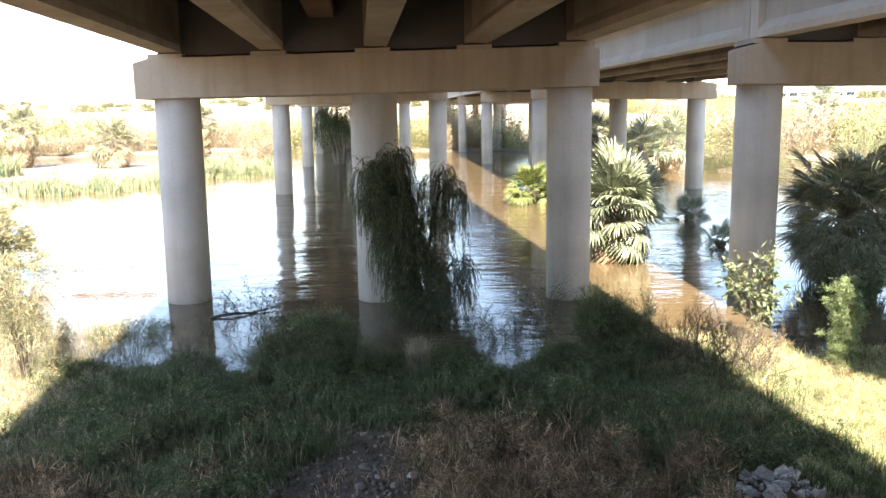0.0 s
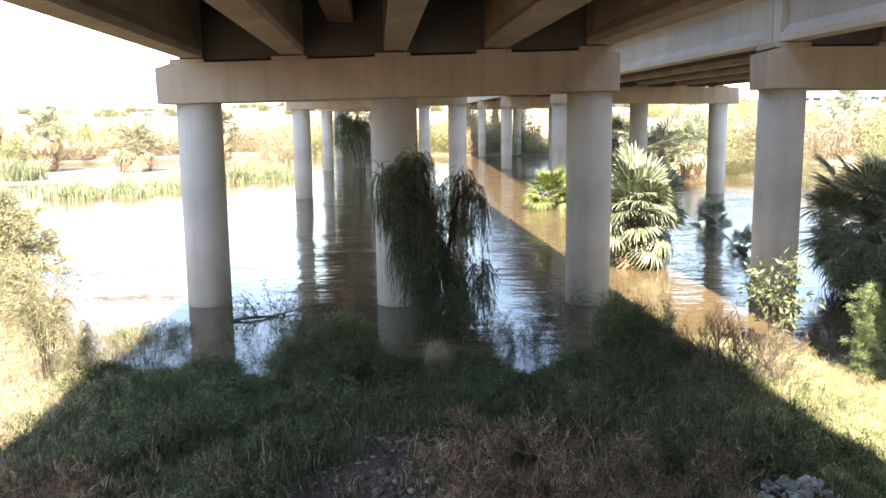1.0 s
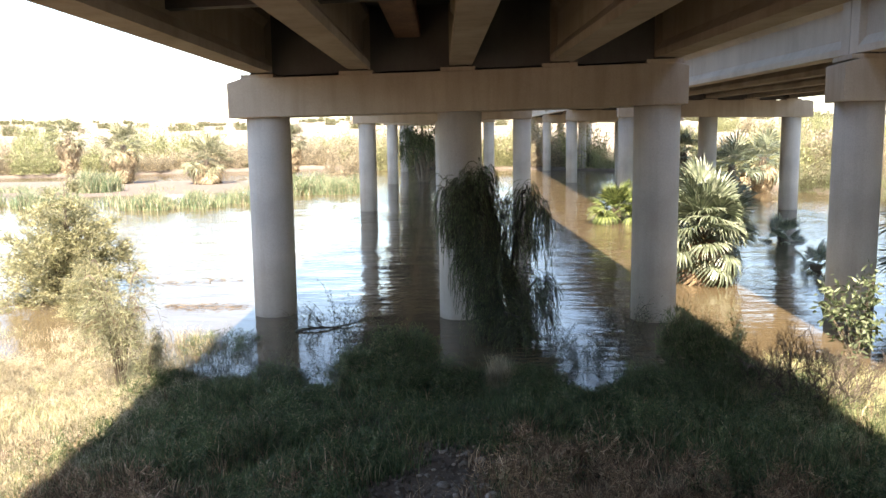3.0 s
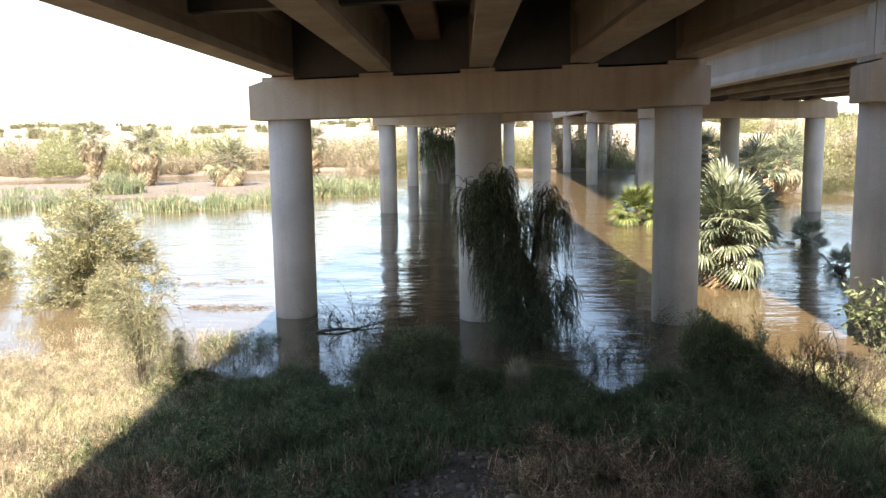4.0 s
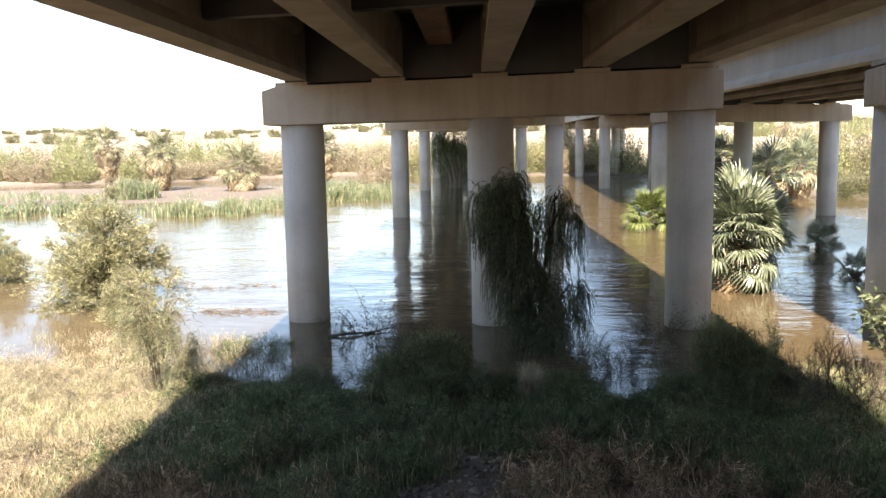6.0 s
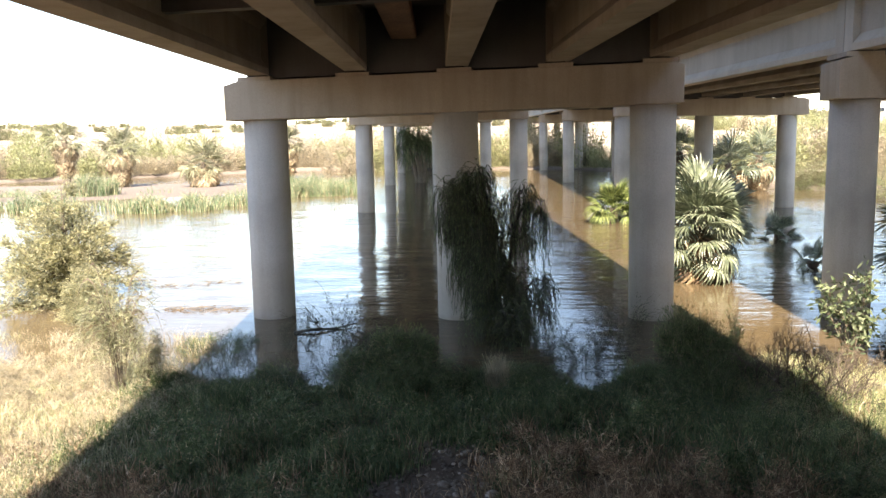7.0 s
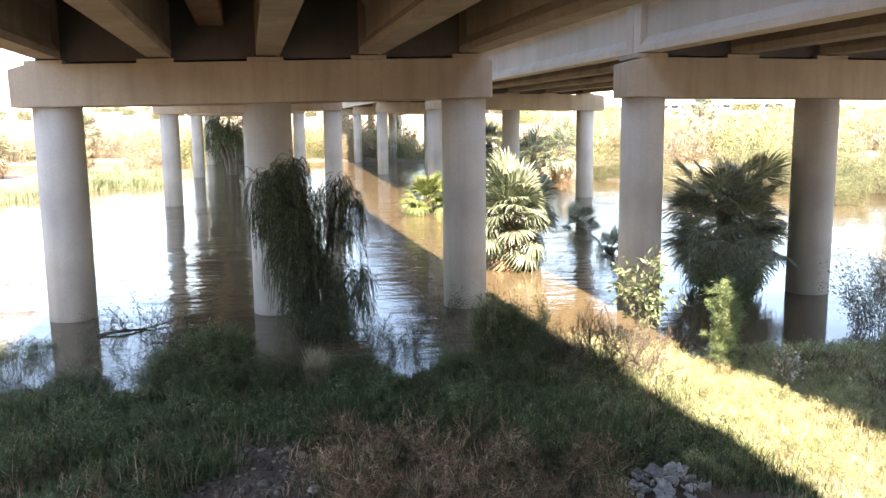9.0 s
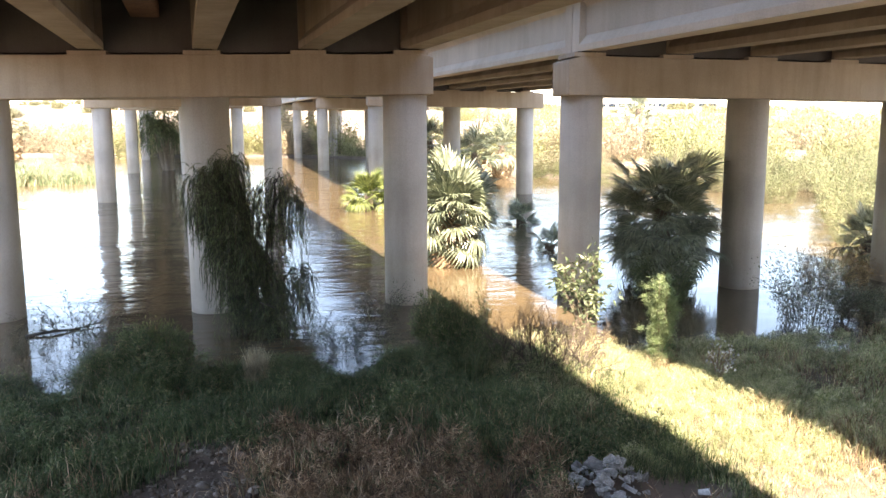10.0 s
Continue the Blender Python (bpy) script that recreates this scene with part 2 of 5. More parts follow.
def water_mat():
    """Silty brown flood water: opaque, glossy, rippled by the current."""
    m, n, p = base_mat("silty river water")
    cloud = mapped(n, "ShaderNodeTexNoise", 0.12, 5, (1, 0.5, 1))
    c = ramp(n, cloud.outputs["Fac"], [(0.3, (0.096, 0.07, 0.04)), (0.7, (0.138, 0.103, 0.058))])
    n.links.new(c, p.inputs["Base Color"])
    p.inputs["Roughness"].default_value = 0.06
    p.inputs["IOR"].default_value = 1.36
    fine = mapped(n, "ShaderNodeTexNoise", 2.2, 3, (0.55, 1.5, 1))
    wide = mapped(n, "ShaderNodeTexNoise", 0.5, 3, (0.6, 1.4, 1))
    eddy = mapped(n, "ShaderNodeTexNoise", 0.09, 3)
    calm = n.nodes.new("ShaderNodeMapRange")
    calm.inputs[1].default_value, calm.inputs[2].default_value = 0.4, 0.62
    calm.inputs[3].default_value, calm.inputs[4].default_value = 0.35, 1.0
    n.links.new(eddy.outputs["Fac"], calm.inputs[0])
    add = n.nodes.new("ShaderNodeMath")
    add.operation = "MULTIPLY_ADD"
    n.links.new(wide.outputs["Fac"], add.inputs[0])
    add.inputs[1].default_value = 3.0
    n.links.new(fine.outputs["Fac"], add.inputs[2])
    tiny = mapped(n, "ShaderNodeTexNoise", 7.5, 2, (0.5, 1.7, 1))
    add2 = n.nodes.new("ShaderNodeMath")
    add2.operation = "MULTIPLY_ADD"
    n.links.new(tiny.outputs["Fac"], add2.inputs[0])
    add2.inputs[1].default_value = 0.24
    n.links.new(add.outputs[0], add2.inputs[2])
    mul = n.nodes.new("ShaderNodeMath")
    mul.operation = "MULTIPLY"
    n.links.new(add2.outputs[0], mul.inputs[0])
    n.links.new(calm.outputs[0], mul.inputs[1])
    tc = n.nodes.new("ShaderNodeTexCoord")
    sep = n.nodes.new("ShaderNodeSeparateXYZ")
    n.links.new(tc.outputs["Object"], sep.inputs[0])
    lee = n.nodes.new("ShaderNodeMapRange")
    lee.inputs[1].default_value, lee.inputs[2].default_value = 14.0, 24.0
    lee.inputs[3].default_value, lee.inputs[4].default_value = 0.22, 1.0
    n.links.new(sep.outputs[1], lee.inputs[0])
    still = n.nodes.new("ShaderNodeMath")
    still.operation = "MULTIPLY"
    n.links.new(mul.outputs[0], still.inputs[0])
    n.links.new(lee.outputs[0], still.inputs[1])
    bump(n, p, still.outputs[0], 0.6, 0.053)
    return m


# ---- mesh helpers ----
def mesh_of(name, bm, material, smooth=False):
    me = bpy.data.meshes.new(name)
    bm.to_mesh(me)
    bm.free()
    me.materials.append(material)
    if smooth:
        me.shade_smooth()
    return me


def part(name, data, parent, label="", m=None):
    """Links a mesh as one object under a thing or a part."""
    ob = new(name, data)
    ob.parent = parent
    if m is not None:
        ob.matrix_basis = m
    if label:
        tagged(ob, label)
    return ob


def thing(name, x, y, z, label, category, group="", kind=""):
    ob = new(name)
    ob.empty_display_size = 0.3
    ob.matrix_basis = pose(x, y, z)
    return tagged(ob, label, category, group, kind)


def mesh_np(name, verts, faces, material, size):
    """A mesh from arrays; faces all have `size` corners."""
    me = bpy.data.meshes.new(name)
    v = np.asarray(verts, np.float32).reshape(-1, 3)
    f = np.asarray(faces, np.int32).reshape(-1, size)
    me.vertices.add(len(v))
    me.vertices.foreach_set("co", v.ravel())
    me.loops.add(f.size)
    me.loops.foreach_set("vertex_index", f.ravel())
    me.polygons.add(len(f))
    me.polygons.foreach_set("loop_start", np.arange(len(f), dtype=np.int32) * size)
    me.update(calc_edges=True)
    me.validate()
    me.materials.append(material)
    return me


def tube(bm, pts, radii, sides=7):
    """A tapered, bent limb through the points."""
    rings = []
    for i, p in enumerate(pts):
        p = Vector(p)
        d = (Vector(pts[min(i + 1, len(pts) - 1)]) - Vector(pts[max(i - 1, 0)])).normalized()
        s = d.orthogonal().normalized()
        q = d.cross(s)
        rings.append([bm.verts.new(p + (s * math.cos(a) + q * math.sin(a)) * radii[i]) for a in [2 * math.pi * k / sides for k in range(sides)]])
    for a, b in zip(rings, rings[1:]):
        best = min(range(sides), key=lambda o: sum((a[k].co - b[(k + o) % sides].co).length_squared for k in range(0, sides, 2)))
        for k in range(sides):
            bm.faces.new((a[k], a[(k + 1) % sides], b[(k + 1 + best) % sides], b[(k + best) % sides]))
    bm.faces.new(rings[0][::-1])
    bm.faces.new(rings[-1])


def limb(rng, start, way, length, bend=0.25, drop=0.0, n=6):
    """Points along a wandering limb."""
    p, d = Vector(start), Vector(way).normalized()
    pts = [p.copy()]
    for _ in range(n):
        d = (d + Vector((rng.uniform(-bend, bend), rng.uniform(-bend, bend), rng.uniform(-bend, bend) - drop))).normalized()
        p = p + d * (length / n)
        pts.append(p.copy())
    return pts


def taper(r0, r1, n):
    return [r0 + (r1 - r0) * i / (n - 1) for i in range(n)]


def leaves_np(points, ways, length, width, rng, fold=0.25):
    """Small pointed leaves (four corners, folded on the midrib) at the points, each along its way."""
    p = np.asarray(points, float)
    d = np.asarray(ways, float)
    d /= np.linalg.norm(d, axis=1, keepdims=True) + 1e-9
    r = rng.normal(size=p.shape)
    s = np.cross(d, r)
    s /= np.linalg.norm(s, axis=1, keepdims=True) + 1e-9
    up = np.cross(s, d)
    n = len(p)
    L = (length * rng.uniform(0.6, 1.3, n))[:, None]
    W = (width * rng.uniform(0.7, 1.3, n))[:, None]
    v = np.stack([p, p + d * L * 0.45 + s * W * 0.5 + up * W * fold, p + d * L, p + d * L * 0.45 - s * W * 0.5 + up * W * fold], 1)
    i = np.arange(n)[:, None] * 4
    return v.reshape(-1, 3), np.concatenate([i + [0, 1, 2], i + [0, 2, 3]])


def blades_np(xyz, height, width, lean, rng):
    """Grass or reed blades: bent strips that run out to a point."""
    n = len(xyz)
    a = rng.uniform(0, 2 * np.pi, n)
    side = np.stack([np.cos(a), np.sin(a), np.zeros(n)], 1)
    b = rng.uniform(0, 2 * np.pi, n)
    out = np.stack([np.cos(b), np.sin(b), np.zeros(n)], 1) * (lean * rng.uniform(0.2, 1.4, n))[:, None] * height[:, None]
    h = height[:, None] * np.array([0, 0, 1.0])
    w = np.broadcast_to(np.asarray(width, float), (n,))[:, None] * side
    v = np.stack([xyz - w, xyz + w, xyz + h * 0.55 + out * 0.3 - w * 0.7, xyz + h * 0.55 + out * 0.3 + w * 0.7, xyz + h * (1 - 0.25 * lean) + out], 1)
    i = np.arange(n)[:, None] * 5
    f = np.concatenate([i + [0, 1, 3], i + [0, 3, 2], i + [2, 3, 4]])
    return v.reshape(-1, 3), f


# ---- ground and river ----
def far_bank(x):
    return np.interp(x, [-200, -100, -64, -30, 0, 10, 16, 22, 27, 38, 60, 200], [75, 88, 96, 118, 111, 101, 80, 58, 46, 45, 40, 30])


def inlet(x):
    """How far the flood reaches into the bank: three small bays."""
    return np.exp(-((x + 3.4) / 0.5) ** 2) + 0.8 * np.exp(-((x + 5.3) / 0.7) ** 2) + np.exp(-((x - 1.2) / 0.5) ** 2)


def near_line(x):
    return 13.95 + 0.12 * np.sin(x * 1.5 + 1.0) - 0.75 * inlet(x) + np.interp(x, [-40, -12, -7, 8, 14, 40], [3, 0.6, 0.1, -0.1, 0.2, 3])


def ground_z(x, y):
    x, y = np.asarray(x, float), np.asarray(y, float)
    d = near_line(x) - y
    near = np.interp(d, [-30, -6, -2, 0, 3.5, 6.8, 7.8, 14.0, 17.5, 22.5, 40, 400], [-3, -1.5, -0.45, -0.02, 0.13, 0.19, 0.32, 2.6, 4.3, 5.5, 9.0, 12.0])
    near = near + 0.05 * np.sin(x * 1.7 + y * 0.9) * np.clip(d, 0, 1) + 0.03 * np.sin(x * 4.1 - y * 3.3) * np.clip(d, 0, 1)
    e = y - far_bank(x)
    far = np.interp(e, [-15, -3, 0, 3, 30, 120, 290, 500, 3000], [-3, -0.5, 0.0, 0.4, 1.0, 3.5, 13.0, 19.0, 21.0]) * np.interp(x, [0, 70], [1.0, 0.78])
    far = far + 1.6 * np.sin(x * 0.013 + 0.4) * np.clip((e - 60) / 250, 0, 1) + 0.8 * np.sin(x * 0.045) * np.clip((e - 60) / 250, 0, 1)
    flat = 0.05 - 0.5 * np.maximum(0, ((x + 46) / 30) ** 2 + ((y - 74) / 15) ** 2 - 0.7)
    return np.maximum(np.maximum(near, far), flat)


def build_ground():
    xs = np.concatenate([-np.geomspace(2500, 26, 34), np.linspace(-25, 25, 126), np.geomspace(26, 2500, 34)])
    ys = np.concatenate([-np.geomspace(600, 12, 14), np.linspace(-11, 20, 94), np.linspace(21, 150, 110), np.geomspace(153, 3500, 44)])
    gx, gy = np.meshgrid(xs, ys)
    v = np.stack([gx, gy, ground_z(gx, gy)], -1).reshape(-1, 3)
    nx, ny = len(xs), len(ys)
    i = (np.arange(ny - 1)[:, None] * nx + np.arange(nx - 1)[None, :]).reshape(-1, 1)
    me = mesh_np("ground", v, i + [0, 1, nx + 1, nx], ground_mat(), 4)
    me.shade_smooth()
    tagged(new("ground", me), "silty brown river bank rising to pale dusty hills", "ground", kind="structure")


def build_water():
    bm = bmesh.new()
    vs = [bm.verts.new(p) for p in ((-900, 8, 0), (900, 8, 0), (900, 420, 0), (-900, 420, 0))]
    bm.faces.new(vs)
    tagged(new("water", mesh_of("water", bm, water_mat())), "muddy brown flood water with wind ripples", "river", kind="structure")


build_ground()
build_water()

# ---- bridges ----
SPAN, GRADE, RADIUS = 28.7, 0.0135, 0.513
U = Vector((0.99964, -0.0269, 0.0))


def box_bm(bm, corners):
    """A closed block from eight corners: four below, four above."""
    v = [bm.verts.new(c) for c in corners]
    for q in ((3, 2, 1, 0), (4, 5, 6, 7), (0, 1, 5, 4), (1, 2, 6, 5), (2, 3, 7, 6), (3, 0, 4, 7)):
        bm.faces.new([v[k] for k in q])
    return v


def soften(bm, width, segments=2):
    bmesh.ops.bevel(bm, geom=list(bm.edges), offset=width, segments=segments, affect="EDGES", profile=0.6)


def extrude_profile(profile, y0, y1, bm=None):
    """A prism along y from a closed outline of (x, z) points."""
    bm = bm or bmesh.new()
    a = [bm.verts.new((x, y0, z)) for x, z in profile]
    b = [bm.verts.new((x, y1, z)) for x, z in profile]
    n = len(a)
    for k in range(n):
        bm.faces.new((a[k], a[(k + 1) % n], b[(k + 1) % n], b[k]))
    bm.faces.new(a[::-1])
    bm.faces.new(b)
    bmesh.ops.recalc_face_normals(bm, faces=bm.faces)
    return bm


class Bridge:
    """Twin highway bridge: piers across the river, beams from pier to pier, slab and parapets."""

    def __init__(self, origin, yaw, columns, cap, beams, z_cap, cross, word):
        self.o, self.columns, self.cap, self.beams, self.z_cap, self.cross, self.word = Vector(origin), columns, cap, beams, z_cap, cross, word
        self.yaw = self.near_yaw = yaw

    def along(self, n):
        yaw = radians(self.yaw if n >= 0 else self.near_yaw)
        return Vector((-math.sin(yaw), math.cos(yaw), 0))

    def foot(self, n):
        return self.o + self.along(n) * (SPAN * n)

    def rise(self, n, s):
        return self.z_cap + self.cross * s + SPAN * n * (GRADE if n > 0 else self.near_grade)

    def pier(self, n):
        f = self.foot(n)
        p = thing("bridge_pier", f.x, f.y, 0, "tan concrete bridge pier on round columns in muddy water", "bridge pier", self.word + " piers")
        for s in self.columns:
            bm = bmesh.new()
            top = self.rise(n, s) + 0.01
            zs = [-2.6, 0.02, top]
            rs = [RADIUS, RADIUS, RADIUS]
            rings = [[bm.verts.new((r * math.cos(t), r * math.sin(t), z)) for t in [2 * math.pi * k / 48 for k in range(48)]] for z, r in zip(zs, rs)]
            for a, b in zip(rings, rings[1:]):
                for k in range(48):
                    bm.faces.new((a[k], a[(k + 1) % 48], b[(k + 1) % 48], b[k]))
            bm.faces.new(rings[-1])
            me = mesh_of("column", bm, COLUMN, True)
            q = U * s
            part("column", me, p, m=pose(q.x, q.y, 0))
        s0, s1 = self.cap
        bm = bmesh.new()
        depth = self.cap_depth
        outline = [(s0, 0), (s1, 0), (s1, depth - 0.08), (s1 - 0.26, depth), (s0 + 0.36, depth), (s0, depth - 0.1)]
        half = 0.61
        front, back = [], []
        for s, h in outline:
            for rowlist, k in ((front, -half), (back, half)):
                q = U * s + Vector((-U.y, U.x, 0)) * k
                rowlist.append(bm.verts.new((q.x, q.y, self.rise(n, s) + h)))
        m = len(outline)
        for k in range(m):
            bm.faces.new((front[k], front[(k + 1) % m], back[(k + 1) % m], back[k]))
        bm.faces.new(front[::-1])
        bm.faces.new(back)
        bmesh.ops.recalc_face_normals(bm, faces=bm.faces)
        soften(bm, 0.025)
        part("pier_cap", mesh_of("pier_cap", bm, CAP), p, "tan stained concrete cap beam")
        for s in self.beams:
            z = self.rise(n, s) + depth
            seat = p
            for name, w, d, za, zb, mat, lab in (("bearing_seat", 0.39, 0.6, -0.02, 0.08, CAP, ""), ("bearing_pad", 0.22, 0.42, 0.078, 0.12, PAD, "black rubber pad")):
                bm = bmesh.new()
                N = Vector((-U.y, U.x, 0))
                cs = []
                for h in (za, zb):
                    for i, j in ((-1, -1), (1, -1), (1, 1), (-1, 1)):
                        q = U * (s + i * w) + N * (j * d)
                        cs.append((q.x, q.y, z + h + self.cross * i * w))
                box_bm(bm, cs)
                seat = part(name, mesh_of(name, bm, mat), seat, lab)

    near_grade = GRADE
    cap_depth = 0.92
    beam_depth = 1.37

    def beam_mesh(self, mat):
        h = self.beam_depth
        half = [(0.255, 0), (0.255, 0.15), (0.10, 0.36), (0.10, h - 0.33), (0.22, h - 0.18), (0.22, h)]
        profile = half + [(-x, z) for x, z in half[::-1]]
        bm = extrude_profile(profile, 0.42, SPAN - 0.42)
        for y0, y1 in ((0.02, 0.42), (SPAN - 0.42, SPAN - 0.02)):
            extrude_profile([(0.259, 0), (0.259, h), (-0.259, h), (-0.259, 0)], y0, y1, bm)
        return mesh_of("beam", bm, mat)

    def span(self, n, beam, outer):
        f = self.foot(n)
        t = thing("bridge_span", f.x, f.y, 0, "concrete bridge span with long tan beams under a dark deck", "bridge deck", self.word + " spans")
        z0 = self.rise(n, 0) + self.cap_depth + 0.12
        grade = GRADE if n >= 0 else self.near_grade
        way = self.along(n)
        tilt = math.degrees(math.atan(grade))
        for s in self.beams:
            q = U * s
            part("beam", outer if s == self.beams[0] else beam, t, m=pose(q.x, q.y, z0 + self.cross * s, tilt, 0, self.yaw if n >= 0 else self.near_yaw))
        top = z0 + self.beam_depth
        e0, e1 = self.beams[0] - self.over, self.beams[-1] + self.over_far

        def at(s, l, z):
            q = U * s + way * l
            return (q.x, q.y, z + self.cross * s + grade * l)

        def slab(name, sa, sb, la, lb, za, zb, mat, lab=""):
            bm = bmesh.new()
            box_bm(bm, [at(sa, la, za), at(sb, la, za), at(sb, lb, za), at(sa, lb, za), at(sa, la, zb), at(sb, la, zb), at(sb, lb, zb), at(sa, lb, zb)])
            part(name, mesh_of(name, bm, mat), t, lab)

        slab("deck_slab", e0, e1, 0.02, SPAN - 0.02, top + 0.004, top + 0.24, SLAB, "streaked concrete deck slab with underside shade in its colour")
        for sa in (e0, e1 - 0.36):
            slab("parapet", sa + 0.03, sa + 0.33, 0.03, SPAN - 0.03, top + 0.244, top + 1.05, GIRDER)
        for sa, sb in zip(self.beams, self.beams[1:]):
            for l in (0.28, SPAN / 4, SPAN / 2, SPAN * 3 / 4, SPAN - 0.28):
                inner = 0.5 < l < SPAN - 0.5
                w = 0.102 if inner else 0.261
                # diaphragms share the slab colour with the painted-in shade
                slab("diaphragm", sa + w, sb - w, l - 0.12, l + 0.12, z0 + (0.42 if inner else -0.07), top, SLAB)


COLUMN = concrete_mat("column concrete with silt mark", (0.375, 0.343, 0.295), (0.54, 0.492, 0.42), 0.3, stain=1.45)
west = Bridge((-5.949, 19.223, 0), 5.85, (0, 4.59, 9.08), (-0.77, 9.66), (-0.03, 2.29, 4.62, 6.88, 9.15), 4.765, 0.0141, "west bridge")
east = Bridge((7.512, 18.994, 0), 2.6, (0, 4.45, 8.95), (-0.555, 9.93), (-0.03, 2.2, 4.43, 6.67, 8.9), 4.898, -0.0147, "east bridge")
west.over, east.over = 0.84, 0.86
west.over_far, east.over_far = 0.78, 1.08
west.cap_depth, east.cap_depth = 0.90, 0.915
west.near_grade, west.near_yaw = 0.004, 5.4  # the west deck lies almost level over the bank
for br in (west, east):
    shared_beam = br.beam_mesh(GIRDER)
    # only the east outer beam takes the colour with gap light painted in
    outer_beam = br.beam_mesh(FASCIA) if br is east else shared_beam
    for n in range(-1, 5):
        br.span(n, shared_beam, outer_beam)
    for n in range(0, 5):
        br.pier(n)
duct_bm = bmesh.new()
way, side = west.along(-1), Vector((0.3, 0, 0))
duct = []
for lift in (1.68, 1.98):
    for l, k in ((1.0, -1), (1.0, 1), (SPAN - 0.42, 1), (SPAN - 0.42, -1)):
        duct.append(west.foot(-1) + U * 3.42 + way * l + side * k + Vector((0, 0, west.rise(-1, 3.42) + lift + west.near_grade * l)))
box_bm(duct_bm, duct)
soften(duct_bm, 0.05)
tagged(new("utility_duct", mesh_of("utility_duct", duct_bm, RUST)), "rust-brown utility duct hung between two bridge beams", "duct")
for br in (west, east):
    f = br.foot(-1)
    bm = bmesh.new()
    N = Vector((-U.y, U.x, 0))
    cs = []
    for z in (2.0, br.rise(-1, 4.5) + br.cap_depth - 0.06):
        for s, k in ((-1.2, -0.9), (10.4, -0.9), (10.4, 0.6), (-1.2, 0.6)):
            q = f + U * s + N * k
            cs.append((q.x, q.y, z))
    box_bm(bm, cs)
    soften(bm, 0.03)
    tagged(new("bridge_abutment", mesh_of("bridge_abutment", bm, CAP)), "tan concrete abutment wall on the bank slope", "bridge abutment", "bridge abutments", "structure")


# ---- plants ----
def frond_mesh(name, mat, petiole, radius, spread, count, droop, seed, slim=1.0):
    """A fan palm leaf: stalk and pleated fan whose segments part and hang at the tips."""
    rng = random.Random(seed)
    bm = bmesh.new()
    n = 6
    stalk = [(petiole * k / n, 0, -0.10 * petiole * (k / n) ** 2) for k in range(n + 1)]
    tube(bm, stalk, taper(0.022, 0.009, n + 1), 4)
    hub = Vector(stalk[-1])
    step = 2 * radians(spread) / count
    for i in range(count):
        th = -radians(spread) + step * (i + 0.5) + rng.uniform(-0.03, 0.03)
        L = radius * (1 - 0.22 * (th / radians(spread)) ** 2) * rng.uniform(0.88, 1.08)
        hang = droop * rng.uniform(0.6, 1.5)
        d, s = Vector((math.cos(th), math.sin(th), 0)), Vector((-math.sin(th), math.cos(th), 0))
        rows = []
        for r in (0.04, 0.3, 0.58, 0.82):
            w = slim * min(r, 0.62) * L * step * 0.54 * (1 if r < 0.6 else (1 - r) / 0.42 + 0.15)
            z = 0.10 * L * math.sin(r * 2.2) - hang * L * max(0, r - 0.35) ** 2 * 1.6
            c = hub + d * (r * L * (1 - 0.12 * hang * r * r)) + Vector((0, 0, z))
            rows.append([bm.verts.new(c - s * w), bm.verts.new(c + Vector((0, 0, w * 0.5))), bm.verts.new(c + s * w)])
        tip = bm.verts.new(hub + d * L * (1 - 0.2 * hang) + Vector((0, 0, 0.08 * L - hang * L * 0.75)))
        for a, b in zip(rows, rows[1:]):
            bm.faces.new((a[0], a[1], b[1], b[0]))
            bm.faces.new((a[1], a[2], b[2], b[1]))
        bm.faces.new((rows[-1][0], rows[-1][1], tip))
        bm.faces.new((rows[-1][1], rows[-1][2], tip))
    return mesh_of(name, bm, mat)


